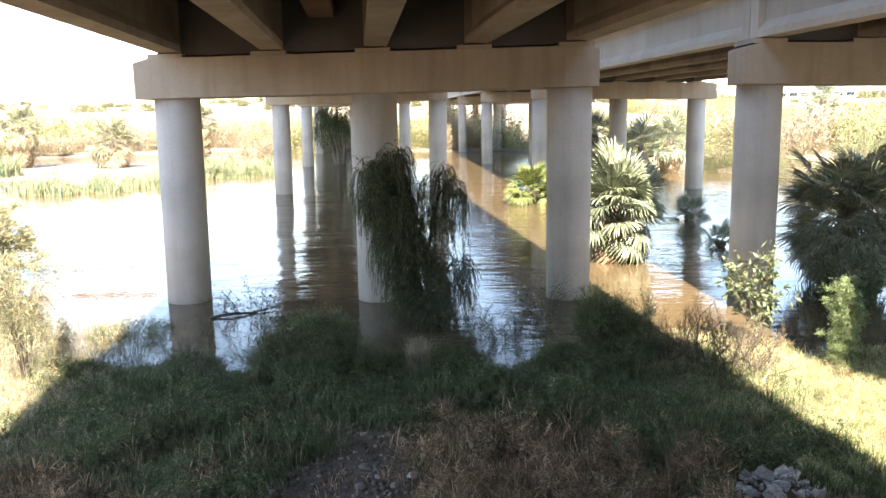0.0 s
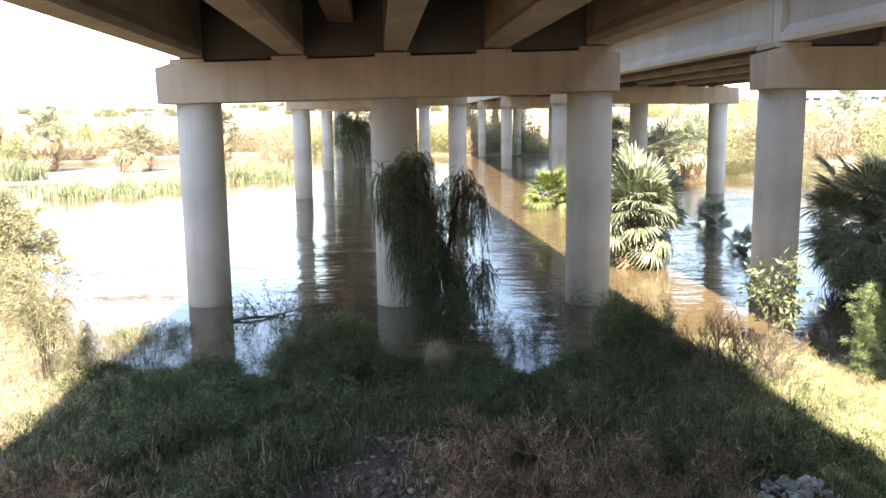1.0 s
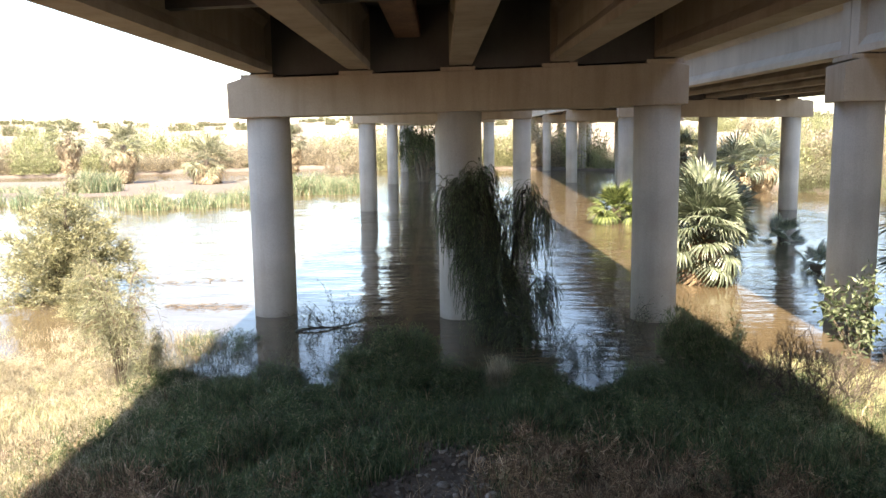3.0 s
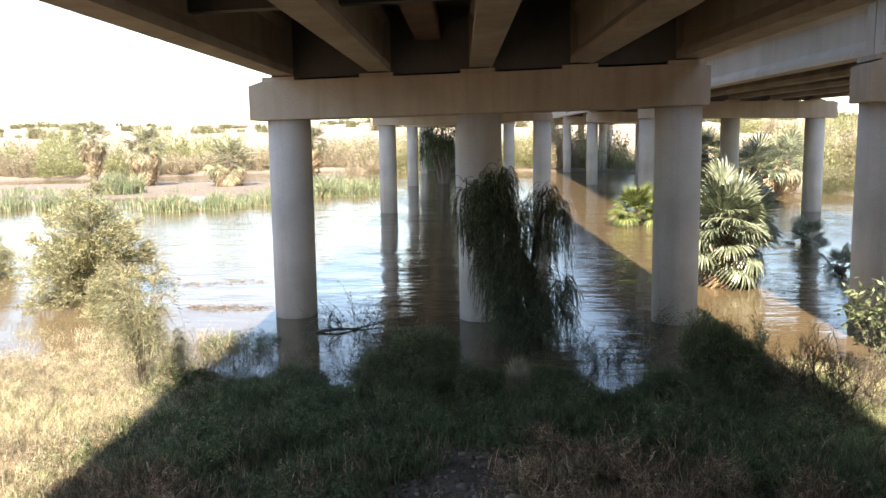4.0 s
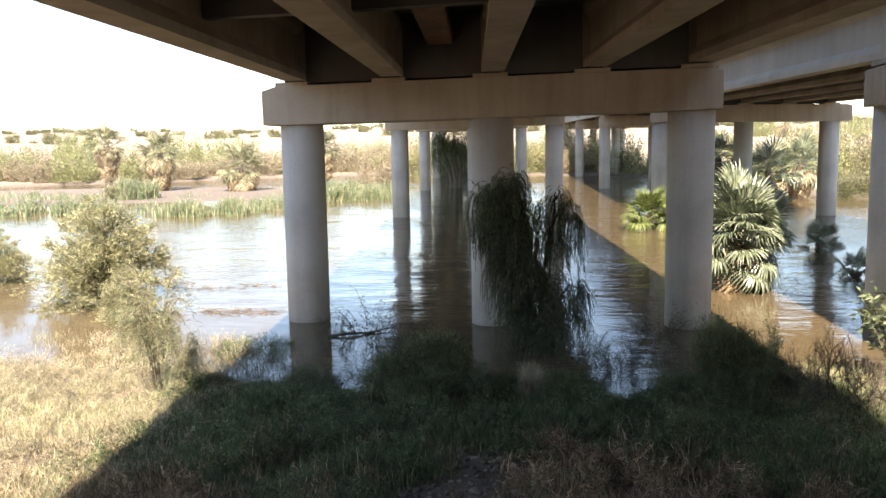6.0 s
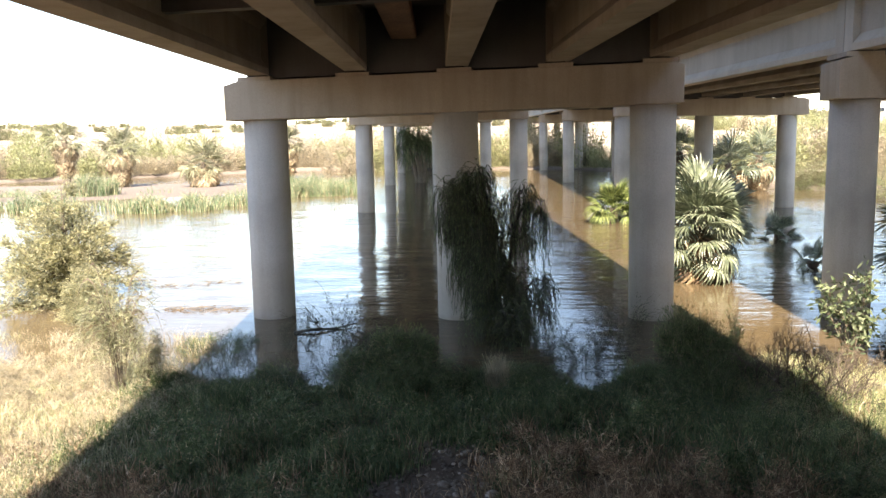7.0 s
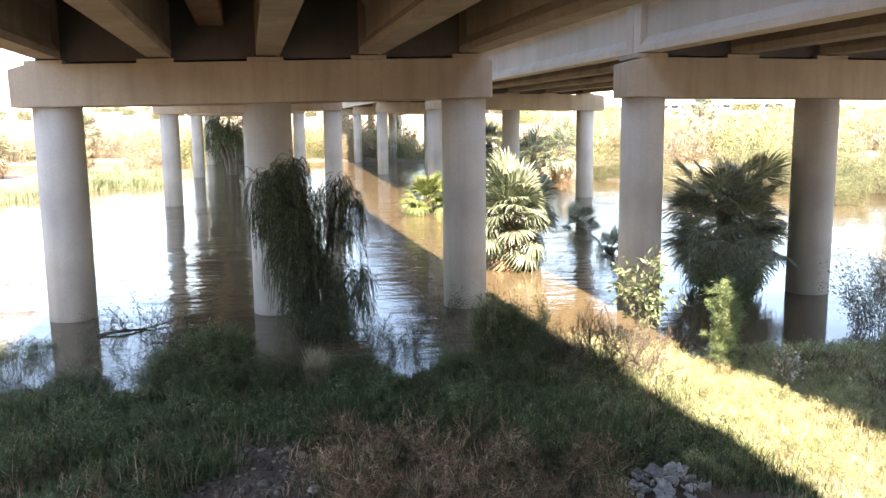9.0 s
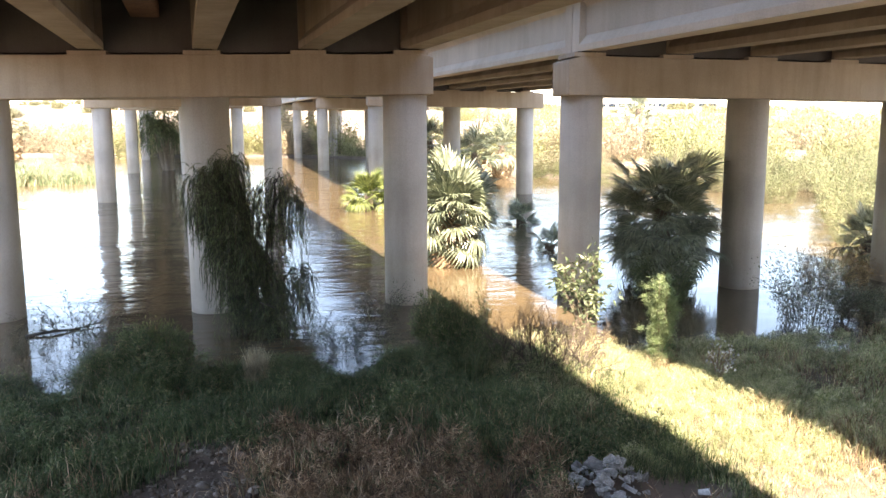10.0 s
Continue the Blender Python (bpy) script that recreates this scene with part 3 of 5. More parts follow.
def fan_palm(x, y, z, crown, radius, fronds, dead, seed, label, mat=None, low=-35, group="", dead_low=-80, stalk=0.44, fan=0.58, segs=28, skirt=0.35, slim=1.0, spread_top=0.25, loose=False, dead_mat=None, steep=84):
    """A fan palm: stout trunk with leaf bases, a head of fans, a skirt of dead ones. crown: height of the growing point."""
    rng = random.Random(seed)
    mat = mat or PALM_GREEN
    palm = thing("fan_palm", x, y, z, label, "palm tree", group)
    bm = bmesh.new()
    r = 0.13 + 0.035 * crown
    pts = [(0.03 * math.sin(k * 1.3), 0.03 * math.cos(k), -0.5 + (crown + 0.5) * k / 8) for k in range(9)]
    tube(bm, pts, [r * (1.25 - 0.3 * k / 8) * (1 + 0.07 * (k % 2)) for k in range(9)], 12)
    for k in range(70):
        a, h = k * 2.4, 0.05 + (crown - 0.1) * k / 70
        c = Vector((math.cos(a) * r * 1.02, math.sin(a) * r * 1.02, h))
        tube(bm, [c, c + Vector((math.cos(a) * 0.05, math.sin(a) * 0.05, 0.13))], [0.035, 0.015], 4)
    part("trunk", mesh_of("trunk", bm, BARK), palm, "shaggy brown trunk with old leaf bases")
    kinds = [frond_mesh("frond", mat, radius * stalk, radius * fan, sp, segs, dr, seed * 7 + k, slim) for k, (sp, dr) in enumerate(((92, 0.12), (88, 0.3), (100, 0.6)))]
    for k in range(fronds):
        q = (k + 0.5) / fronds
        drop = rng.random() if loose else q
        elev = steep - (steep - low) * q ** 0.85 + rng.uniform(-9, 9)
        m = Matrix.Translation((0, 0, crown - spread_top * drop)) @ pose(0, 0, 0, 0, 0, k * 137.5 + rng.uniform(-14, 14)) @ pose(0, 0, 0, 0, -elev, 0) @ pose(0, 0, 0, rng.uniform(-35, 35), 0, rng.uniform(-8, 8))
        sc = rng.uniform(0.72, 1.08)
        part("frond", kinds[0 if q < 0.3 else (1 if q < 0.7 else 2)], palm, m=m @ Matrix.Scale(sc, 4))
    if dead:
        dry = frond_mesh("dead_frond", dead_mat or PALM_DEAD, radius * 0.38, radius * 0.55, 75, 16, 0.8, seed + 99)
        for k in range(dead):
            u = rng.random()
            elev = dead_low + rng.uniform(0, 16) + 36 * (1 - u)
            m = Matrix.Translation((0, 0, crown - 0.1 - skirt * crown * u)) @ pose(0, 0, 0, 0, 0, k * 137.5) @ pose(0, 0, 0, 0, -elev, 0) @ pose(0, 0, 0, rng.uniform(-30, 30), 0, 0)
            part("dead_frond", dry, palm, "dry brown hanging leaf", m=m @ Matrix.Scale(rng.uniform(0.75, 1.05), 4))
    return palm


def branching(bm, rng, start, way, length, radius, depth, tips, bend=0.3, split=3, drop=0.0, ratio=0.55):
    """Limbs that fork into thinner ones; the ends are gathered in tips."""
    pts = limb(rng, start, way, length, bend, drop, 5)
    tube(bm, pts, taper(radius, radius * 0.55, len(pts)), 6 if radius > 0.012 else 4)
    if depth == 0:
        tips.extend((p, (pts[-1] - pts[0]).normalized()) for p in pts[1:])
        return
    for k in range(split):
        at = pts[rng.randint(2, len(pts) - 1)] if k else pts[-1]
        d = (pts[-1] - pts[-2]).normalized() + Vector((rng.uniform(-1, 1), rng.uniform(-1, 1), rng.uniform(-0.5, 0.8))) * 0.75
        branching(bm, rng, at, d, length * rng.uniform(0.55, 0.8), radius * ratio, depth - 1, tips, bend, split, drop, ratio)


def shrub_parts(height, width, stems, depth, leaf_len, leaf_w, per_tip, spread, leafm, barkm, seed, upright=0.6, drop=0.0, droop=0.0, fine=1.0, ratio=0.55):
    """Meshes of a shrub: forked stems and a crown of many small leaves round their ends."""
    rng, nr = random.Random(seed), np.random.default_rng(seed)
    bm, tips = bmesh.new(), []
    for k in range(stems):
        a = 2 * math.pi * k / stems + rng.uniform(-0.4, 0.4)
        out = (1 - upright) * rng.uniform(0.4, 1.2)
        d = Vector((math.cos(a) * out, math.sin(a) * out, 1))
        branching(bm, rng, (0.05 * width * math.cos(a), 0.05 * width * math.sin(a), -0.12), d, height * 0.5, (0.012 + 0.012 * height) * fine, depth, tips, 0.22, 3, drop, ratio)
    # bring the whole to its height and width
    tx = np.array([tuple(p) for p, _ in tips])
    td = np.array([tuple(d) for _, d in tips])
    kz = height / max(tx[:, 2].max(), 0.1)
    kx = width / max(np.ptp(tx[:, 0]), np.ptp(tx[:, 1]), 0.1)
    for v in bm.verts:
        v.co = Vector((v.co.x * kx, v.co.y * kx, v.co.z * kz))
    tx = tx * [kx, kx, kz]
    stem_mesh = mesh_of("branchwork", bm, barkm)
    idx = np.repeat(np.arange(len(tx)), per_tip)
    p = tx[idx] + nr.normal(scale=spread, size=(len(idx), 3)) * [1, 1, 0.8]
    p[:, 2] = np.maximum(p[:, 2], 0.02)
    w = td[idx] + nr.normal(scale=0.7, size=p.shape) - [0, 0, droop]
    v, f = leaves_np(p, w, leaf_len, leaf_w, nr)
    return stem_mesh, mesh_np("crown", v, f, leafm, 3)


def shrub(name, x, y, z, label, category, meshes, turn=0.0, scale=1.0, group="", tall=1.0):
    s = thing(name, x, y, z, label, category, group)
    s.matrix_basis = pose(x, y, z, 0, 0, turn) @ Matrix.Diagonal((scale, scale, scale * tall, 1))
    tagged(part("branchwork", meshes[0], s), kind="stuff")
    part("crown", meshes[1], s)
    return s


def thicket_parts(height, width, stems, per, leaf_len, leaf_w, jitter, leafm, barkm, seed, low=0.12, arch=0.35, base=0.22, lean=0.5, thick=0.006, dome=0.0):
    """Meshes of a many-stemmed bush: wands that rise from the ground, arch outwards and carry leaves almost from the foot."""
    rng, nr = random.Random(seed), np.random.default_rng(seed)
    bm, P, D = bmesh.new(), [], []
    for k in range(stems):
        a, r = rng.uniform(0, 2 * math.pi), base * width * math.sqrt(rng.random())
        p = Vector((r * math.cos(a), r * math.sin(a), -0.05 * height))
        out = lean * math.sqrt(rng.random())
        a += rng.uniform(-0.6, 0.6)
        d = Vector((math.cos(a) * out, math.sin(a) * out, 1)).normalized()
        L, n, pts = height * rng.uniform(0.5, 1.08) * (1 - dome * r / (base * width)), 9, []
        for i in range(n + 1):
            pts.append(p.copy())
            d = (d + Vector((math.cos(a) * arch * 0.2 + rng.uniform(-0.1, 0.1), math.sin(a) * arch * 0.2 + rng.uniform(-0.1, 0.1), -arch * 0.14 * i / n * 2))).normalized()
            p = p + d * (L / n)
        tube(bm, pts, taper(thick * height, 0.25 * thick * height, n + 1), 3)
        for _ in range(per):
            q = low + (1 - low) * rng.random()
            i = min(int(q * n), n - 1)
            c = pts[i].lerp(pts[i + 1], q * n - i)
            P.append(tuple(c))
            w = pts[i + 1] - pts[i]
            D.append(tuple(w.normalized()))
    P, D = np.array(P), np.array(D)
    kz = height / P[:, 2].max()
    kx = width / max(np.ptp(P[:, 0]), np.ptp(P[:, 1]))
    for v in bm.verts:
        v.co = Vector((v.co.x * kx, v.co.y * kx, v.co.z * kz))
    P = P * [kx, kx, kz] + nr.normal(scale=jitter, size=P.shape)
    P[:, 2] = np.maximum(P[:, 2], 0.02)
    v, f = leaves_np(P, D + nr.normal(scale=0.55, size=P.shape), leaf_len, leaf_w, nr)
    return mesh_of("branchwork", bm, barkm), mesh_np("crown", v, f, leafm, 3)


def cedar_parts(height, radius, boughs, clumps, per, leaf_len, leaf_w, puff, leafm, barkm, seed, stem=0.05, foot=0.1, column=False):
    """Meshes of a feathery bush, conical or as a column: several stems, boughs that shorten upwards and carry soft clumps."""
    rng, nr = random.Random(seed), np.random.default_rng(seed)
    bm, P, D = bmesh.new(), [], []
    stems = []
    for k in range(5):
        a = 2 * math.pi * k / 5
        top = 1.0 if k == 0 else rng.uniform(0.55, 0.8) + 0.17 * column
        pts = [Vector((math.cos(a) * (foot + 0.22 * radius * q * (k > 0)), math.sin(a) * (foot + 0.22 * radius * q * (k > 0)), height * top * 0.93 * q - 0.2 * (q == 0))) for q in (0, 0.25, 0.5, 0.75, 1)]
        tube(bm, pts, taper(stem, 0.24 * stem, 5), 6)
        stems.append((pts, top))
    for k in range(boughs):
        pts, top = stems[k % 5]
        q = rng.random() ** (0.9 if column else 1.3) * 0.97
        i = min(int(q * 4), 3)
        start = pts[i].lerp(pts[i + 1], q * 4 - i)
        a = rng.uniform(0, 2 * math.pi)
        L = radius * (0.14 + 0.86 * (1 - q * top) ** 0.85) * rng.uniform(0.45, 1.1)
        if column:
            L = radius * (0.2 + 0.8 * math.sin(math.pi * min(0.18 + 0.8 * q * top, 1))) * rng.uniform(0.5, 1.1)
        line = limb(rng, start, (math.cos(a), math.sin(a), rng.uniform(0.1, 1.1) + 0.8 * column), L, 0.25, 0.1, 5)
        tube(bm, line, taper(0.28 * stem, 0.08 * stem, len(line)), 3)
        for _ in range(clumps):
            u = rng.uniform(0.35, 1.0) * 5
            j = min(int(u), 4)
            c = line[j].lerp(line[j + 1], u - j)
            w = (line[j + 1] - line[j]).normalized()
            P.append(tuple(c))
            D.append(tuple(w))
    P, D = np.array(P), np.array(D)
    size = nr.uniform(0.5, 1.3, len(P))
    i = np.repeat(np.arange(len(P)), per)
    p = P[i] + nr.normal(size=(len(i), 3)) * (puff * size[i])[:, None]
    p[:, 2] = np.maximum(p[:, 2], 0.02)
    v, f = leaves_np(p, D[i] + nr.normal(scale=0.6, size=p.shape) + [0, 0, 0.2], leaf_len, leaf_w, nr)
    return mesh_of("branchwork", bm, barkm), mesh_np("crown", v, f, leafm, 3)


# palms in and beyond the water
fan_palm(5.35, 23.95, 0, 2.1, 1.95, 78, 26, 3, "large green fan palm in sunlight standing in flood water", low=-66, group="river palms", stalk=0.44, fan=0.5, segs=26, skirt=0.75, spread_top=1.0, loose=True, dead_mat=PALM_WET)
fan_palm(9.86, 19.2, 0, 2.4, 1.85, 124, 0, 5, "dark green fan palm in the shade of the bridge", low=-56, group="river palms", stalk=0.56, fan=0.46, slim=0.85, spread_top=1.3, loose=True, steep=56)
fan_palm(4.8, 40.4, 0, 0.7, 1.65, 36, 0, 8, "small yellow-green fan palm in brown water", PALM_YELLOW, low=-20, group="river palms")
fan_palm(10.4, 33.0, 0, 0.12, 1.25, 11, 0, 9, "small dark palm half drowned in the river", low=8, group="river palms")
fan_palm(9.25, 26.0, 0, 0.08, 0.95, 9, 0, 10, "small dark palm half drowned in the river", low=5, group="river palms")
fan_palm(16.9, 20.2, 0, 0.9, 1.2, 22, 8, 11, "small fan palm with brown leaves in shade", PALM_PALE, low=-15, group="river palms")
for k, (px, py, pz, pc, pr, lab) in enumerate((
        (-52.8, 92, 0.2, 5.2, 2.7, "tall fan palm with a shaggy skirt on the far bank"),
        (-40.1, 80, 0.1, 4.2, 2.6, "slender fan palm with a pale skirt on the mud flat"),
        (-30.8, 78.4, 0.1, 2.5, 2.9, "broad fan palm with a tan skirt on the mud flat"),
        (-27.5, 97, 0.0, 4.6, 2.6, "tall fan palm beyond the reeds"),
        (15.2, 60, 0.0, 2.2, 2.3, "fan palm with a bleached trunk by the far bank"),
        (17.6, 61, 0.2, 2.5, 2.2, "fan palm with a bleached trunk by the far bank"),
        (12.2, 62, 0.0, 3.1, 2.2, "dark fan palm by the far bank"),
        (42.7, 90, 1.0, 5.2, 2.4, "fan palm rising from yellow scrub on the far bank"))):
    fan_palm(px, py, pz, pc * 0.95, pr * 1.06, 34, 64, 20 + k, lab, low=-28, group="far palms", dead_low=-84, mat=PALM_GREEN if k >= 4 else PALM_PALE, stalk=0.5, fan=0.52, segs=12, skirt=0.5, slim=0.6, spread_top=0.5)


# weeping willow in front of the middle column
def willow(x, y, z, lobes, limbs, seed, label, mat, leaf=0.1, width=0.013, bark=None, grain=0.045):
    """Bent dark limbs with curtains of hanging twigs. lobes: x, y, z, radius, hang, tufts, strands in each."""
    rng, nr = random.Random(seed), np.random.default_rng(seed)
    w = thing("willow", x, y, z, label, "willow tree")
    bm = bmesh.new()
    for pts, r0, r1 in limbs:
        fine = []
        for a, b in zip(pts, pts[1:]):
            a, b = Vector(a), Vector(b)
            fine += [a + (b - a) * (k / 3) + Vector((rng.uniform(-1, 1), rng.uniform(-1, 1), 0)) * 0.03 for k in range(3)]
        fine.append(Vector(pts[-1]))
        tube(bm, fine, taper(r0, r1, len(fine)), 7)
    part("trunk", mesh_of("trunk", bm, bark or DARKBARK, True), w, "bent trunk and limbs")
    P, D, tb = [], [], bmesh.new()
    for lx, ly, lz, lr, hang, tufts, per in lobes:
        for _ in range(tufts):
            a, r = rng.uniform(0, 2 * math.pi), lr * math.sqrt(rng.random())
            c = Vector((lx + r * math.cos(a), ly + r * math.sin(a) * 0.9, lz + lr * rng.uniform(-0.7, 0.5)))
            way = Vector((math.cos(a) * 0.35, math.sin(a) * 0.35, rng.uniform(-0.5, 0.5)))
            reach = hang * rng.uniform(0.45, 1.15)
            for _ in range(per):
                p = c + Vector((rng.uniform(-1, 1), rng.uniform(-1, 1), rng.uniform(-1, 1))) * (0.12 * lr + 0.03)
                d = way + Vector((rng.uniform(-0.5, 0.5), rng.uniform(-0.5, 0.5), rng.uniform(-0.4, 0.3)))
                L, pts = reach * rng.uniform(0.5, 1.1), []
                steps = max(4, int(L / grain))
                for _ in range(steps):
                    d = (d * 0.86 + Vector((rng.uniform(-0.07, 0.07), rng.uniform(-0.07, 0.07), -0.2))).normalized()
                    p = p + d * (L / steps)
                    if p.z < 0.03:
                        break
                    pts.append(p.copy())
                    P.append(tuple(p))
                    D.append((d.x + rng.uniform(-0.5, 0.5), d.y + rng.uniform(-0.5, 0.5), d.z - 0.3))
                if len(pts) > 4:
                    tube(tb, pts[::3] + [pts[-1]], [0.004] * len(pts[::3] + [1]), 3)
    part("twig_curtain", mesh_of("twig_curtain", tb, DARKBARK), w)
    v, f = leaves_np(np.array(P), np.array(D), leaf, width, nr)
    part("crown", mesh_np("crown", v, f, mat, 3), w, "curtains of narrow hanging leaves")
    return w


willow(-0.15, 17.4, -0.1,
       [(-0.52, 0.0, 3.75, 0.08, 1.1, 3, 7), (-0.71, 0.0, 3.6, 0.22, 1.2, 14, 11), (-1.02, 0.0, 3.3, 0.34, 1.25, 24, 11), (-1.42, 0.0, 3.3, 0.10, 1.6, 5, 8),
        (-0.78, -0.1, 2.8, 0.42, 1.2, 36, 12), (-1.12, -0.1, 2.7, 0.30, 0.95, 12, 11), (-0.58, -0.2, 2.05, 0.40, 1.15, 34, 12), (-0.42, -0.3, 1.45, 0.40, 1.1, 32, 12),
        (-0.15, -0.4, 1.1, 0.5, 1.0, 30, 11), (0.35, -0.4, 0.85, 0.40, 0.8, 15, 10), (-0.25, -1.0, 0.75, 0.5, 0.7, 22, 11), (0.2, -1.3, 0.6, 0.45, 0.6, 16, 10), (0.0, 0.0, 2.6, 0.25, 1.0, 8, 8), (-0.15, 0.0, 3.0, 0.2, 0.9, 5, 8), (-0.3, -0.2, 2.2, 0.25, 1.0, 10, 10),
        (0.28, 0.05, 3.3, 0.16, 1.0, 7, 8), (0.55, 0.05, 3.05, 0.20, 1.2, 10, 8), (0.76, 0.0, 2.8, 0.10, 1.3, 5, 7), (0.17, 0.0, 2.4, 0.18, 0.9, 7, 8), (0.45, -0.1, 2.3, 0.2, 0.9, 6, 7),
        (0.58, -0.3, 1.4, 0.2, 1.2, 7, 8), (0.82, -0.3, 1.2, 0.14, 1.1, 4, 7), (0.15, -0.2, 1.5, 0.3, 0.9, 9, 9)],
       [([(0.08, 0, -0.5), (0.02, 0, 0.5), (-0.12, 0.05, 1.1), (-0.22, 0, 1.5), (-0.36, 0, 2.45), (-0.53, 0, 3.3), (-0.62, 0, 3.75)], 0.085, 0.014),
        ([(-0.12, 0.05, 1.1), (0.04, 0.05, 1.85), (0.15, 0.1, 2.5), (0.24, 0.1, 3.1), (0.34, 0.08, 3.3)], 0.05, 0.012),
        ([(0.15, 0.1, 2.5), (0.33, 0.1, 2.85), (0.55, 0.1, 3.1), (0.74, 0.05, 2.95)], 0.03, 0.009),
        ([(-0.30, 0.0, 2.1), (-0.6, -0.1, 2.7), (-0.95, -0.1, 3.2), (-1.35, -0.1, 3.4)], 0.04, 0.01),
        ([(0.02, 0, 0.5), (0.3, -0.2, 1.0), (0.58, -0.25, 1.35), (0.8, -0.25, 1.25)], 0.035, 0.01),
        ([(-0.05, 0.05, 0.9), (0.12, 0.1, 1.5), (0.14, 0.0, 2.1), (0.05, 0.0, 2.6)], 0.028, 0.009),
        ([(0.0, 0, 0.4), (-0.3, -0.3, 1.0), (-0.55, -0.3, 2.0), (-0.75, -0.2, 2.8)], 0.04, 0.012),
        ([(0.05, 0, 0.1), (-0.05, -0.5, 0.5), (-0.1, -1.1, 0.8), (0.15, -1.4, 0.75)], 0.035, 0.01)],
       31, "dark green weeping willow standing in the flooded river", WILLOW)
willow(-9.6, 80.5, 0,
       [(0, 0, 5.3, 1.5, 1.6, 26, 8), (-1.3, 0, 4.8, 1.0, 1.6, 18, 8), (1.2, 0, 4.6, 1.0, 1.5, 16, 8), (0.2, -0.8, 4.2, 1.3, 1.6, 20, 8), (-1.6, -0.4, 3.6, 0.8, 1.7, 10, 8), (1.5, -0.3, 3.6, 0.7, 1.6, 8, 8), (-0.9, -0.6, 2.8, 0.5, 1.3, 6, 7)],
       [([(0.2, 0, -0.6), (0.25, 0, 1.5), (0.1, 0, 3.2), (0.1, 0, 5.0)], 0.45, 0.1), ([(0.1, 0, -0.4), (-0.5, 0, 2.2), (-1.1, 0, 4.4)], 0.32, 0.04), ([(0.4, 0, -0.4), (0.8, 0, 2.0), (1.0, 0, 4.2)], 0.32, 0.04), ([(0.3, -0.3, -0.4), (0.1, -0.4, 1.6), (-0.2, -0.4, 3.2)], 0.25, 0.05)],
       33, "dark shaggy willow with pale trunks standing in water under the bridge", WILLOW, 0.3, 0.05, TWIG, 0.12)
bush = thicket_parts(2.15, 1.35, 48, 70, 0.17, 0.0105, 0.05, PALEWILLOW, BARK, 35, 0.3, 1.25, 0.16, 0.3)
shrub("willow_bush", -6.8, 13.0, 0.1, "pale grey-green drooping willow bush on the bank", "shrub", bush, 0)
shrub("willow_bush", -6.2, 12.7, 0.12, "pale grey-green drooping willow bush on the bank", "shrub", bush, 130, 0.55)

# shrubs by the bank
cedar = cedar_parts(3.35, 2.35, 210, 6, 34, 0.12, 0.026, 0.1, CEDAR, BARK, 41)
shrub("salt_cedar", -12.55, 21.3, 0, "feathery yellow-green salt cedar standing in flood water", "shrub", cedar, 20)
shrub("salt_cedar", -17.9, 24.2, 0, "feathery yellow-green salt cedar standing in flood water", "shrub", cedar, 140, 0.55)
shrub("salt_cedar", -10.6, 18.9, 0, "small feathery salt cedar standing in flood water", "shrub", cedar, 250, 0.42)
shrub("tree_tobacco", 5.85, 14.5, 0, "pale green shrub with broad oval leaves at the water", "shrub", shrub_parts(1.9, 1.1, 6, 2, 0.15, 0.056, 2, 0.1, TOBACCO, TWIG, 43, 0.75, droop=0.6, fine=0.6), 10)
shrub("desert_broom", 6.74, 13.0, 0.04, "bright green feathery bush in sunlight", "shrub", cedar_parts(1.7, 0.36, 170, 6, 17, 0.05, 0.011, 0.035, BROOM, TWIG, 44, 0.014, 0.04, True), 0)
shrub("dark_shrub", 11.1, 14.9, 0, "sparse dark shrub in shade at the waterline", "shrub", thicket_parts(1.75, 2.3, 46, 60, 0.06, 0.026, 0.1, DARKLEAF, BARK, 45, 0.1, 0.5, 0.4, 0.6), 0)
shrub("dark_shrub", 12.6, 15.2, 0, "sparse dark shrub in shade at the waterline", "shrub", shrub_parts(0.7, 2.2, 9, 3, 0.045, 0.02, 5, 0.09, DARKLEAF, BARK, 46, 0.4), 0)
bare = shrub_parts(1.4, 2.2, 9, 3, 0.035, 0.01, 0, 0.03, TWIGLEAF, BARK, 47, 0.35, fine=0.5, ratio=0.76)
for bx, by, bt, bs in ((4.35, 12.9, 0, 0.95), (4.75, 12.5, 70, 0.85), (5.2, 12.7, 250, 0.7), (3.9, 13.2, 160, 0.75)):
    b = thing("bare_bush", bx, by, 0.05, "leafless tan twiggy bush in sunlight", "shrub")
    b.matrix_basis = pose(bx, by, 0.05, 0, 0, bt) @ Matrix.Scale(bs, 4)
    tagged(part("branchwork", bare[0], b), kind="stuff")
shrub("olive_bush", 9.35, 18.1, -0.05, "olive green bush at the foot of a palm in the water", "shrub", thicket_parts(1.25, 1.7, 70, 70, 0.12, 0.016, 0.07, WILLOW, BARK, 48, 0.1, 0.4, 0.5, 0.4, dome=0.5), 0)
shrub("olive_bush", 14.75, 18.9, -0.05, "brown-olive leafy bush standing in the water", "shrub", thicket_parts(1.15, 1.9, 60, 40, 0.12, 0.018, 0.07, TWIGLEAF, BARK, 54, 0.1, 0.4, 0.5, 0.4, dome=0.5), 0)
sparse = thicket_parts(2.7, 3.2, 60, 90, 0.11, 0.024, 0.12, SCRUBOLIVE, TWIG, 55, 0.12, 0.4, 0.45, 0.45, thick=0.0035)
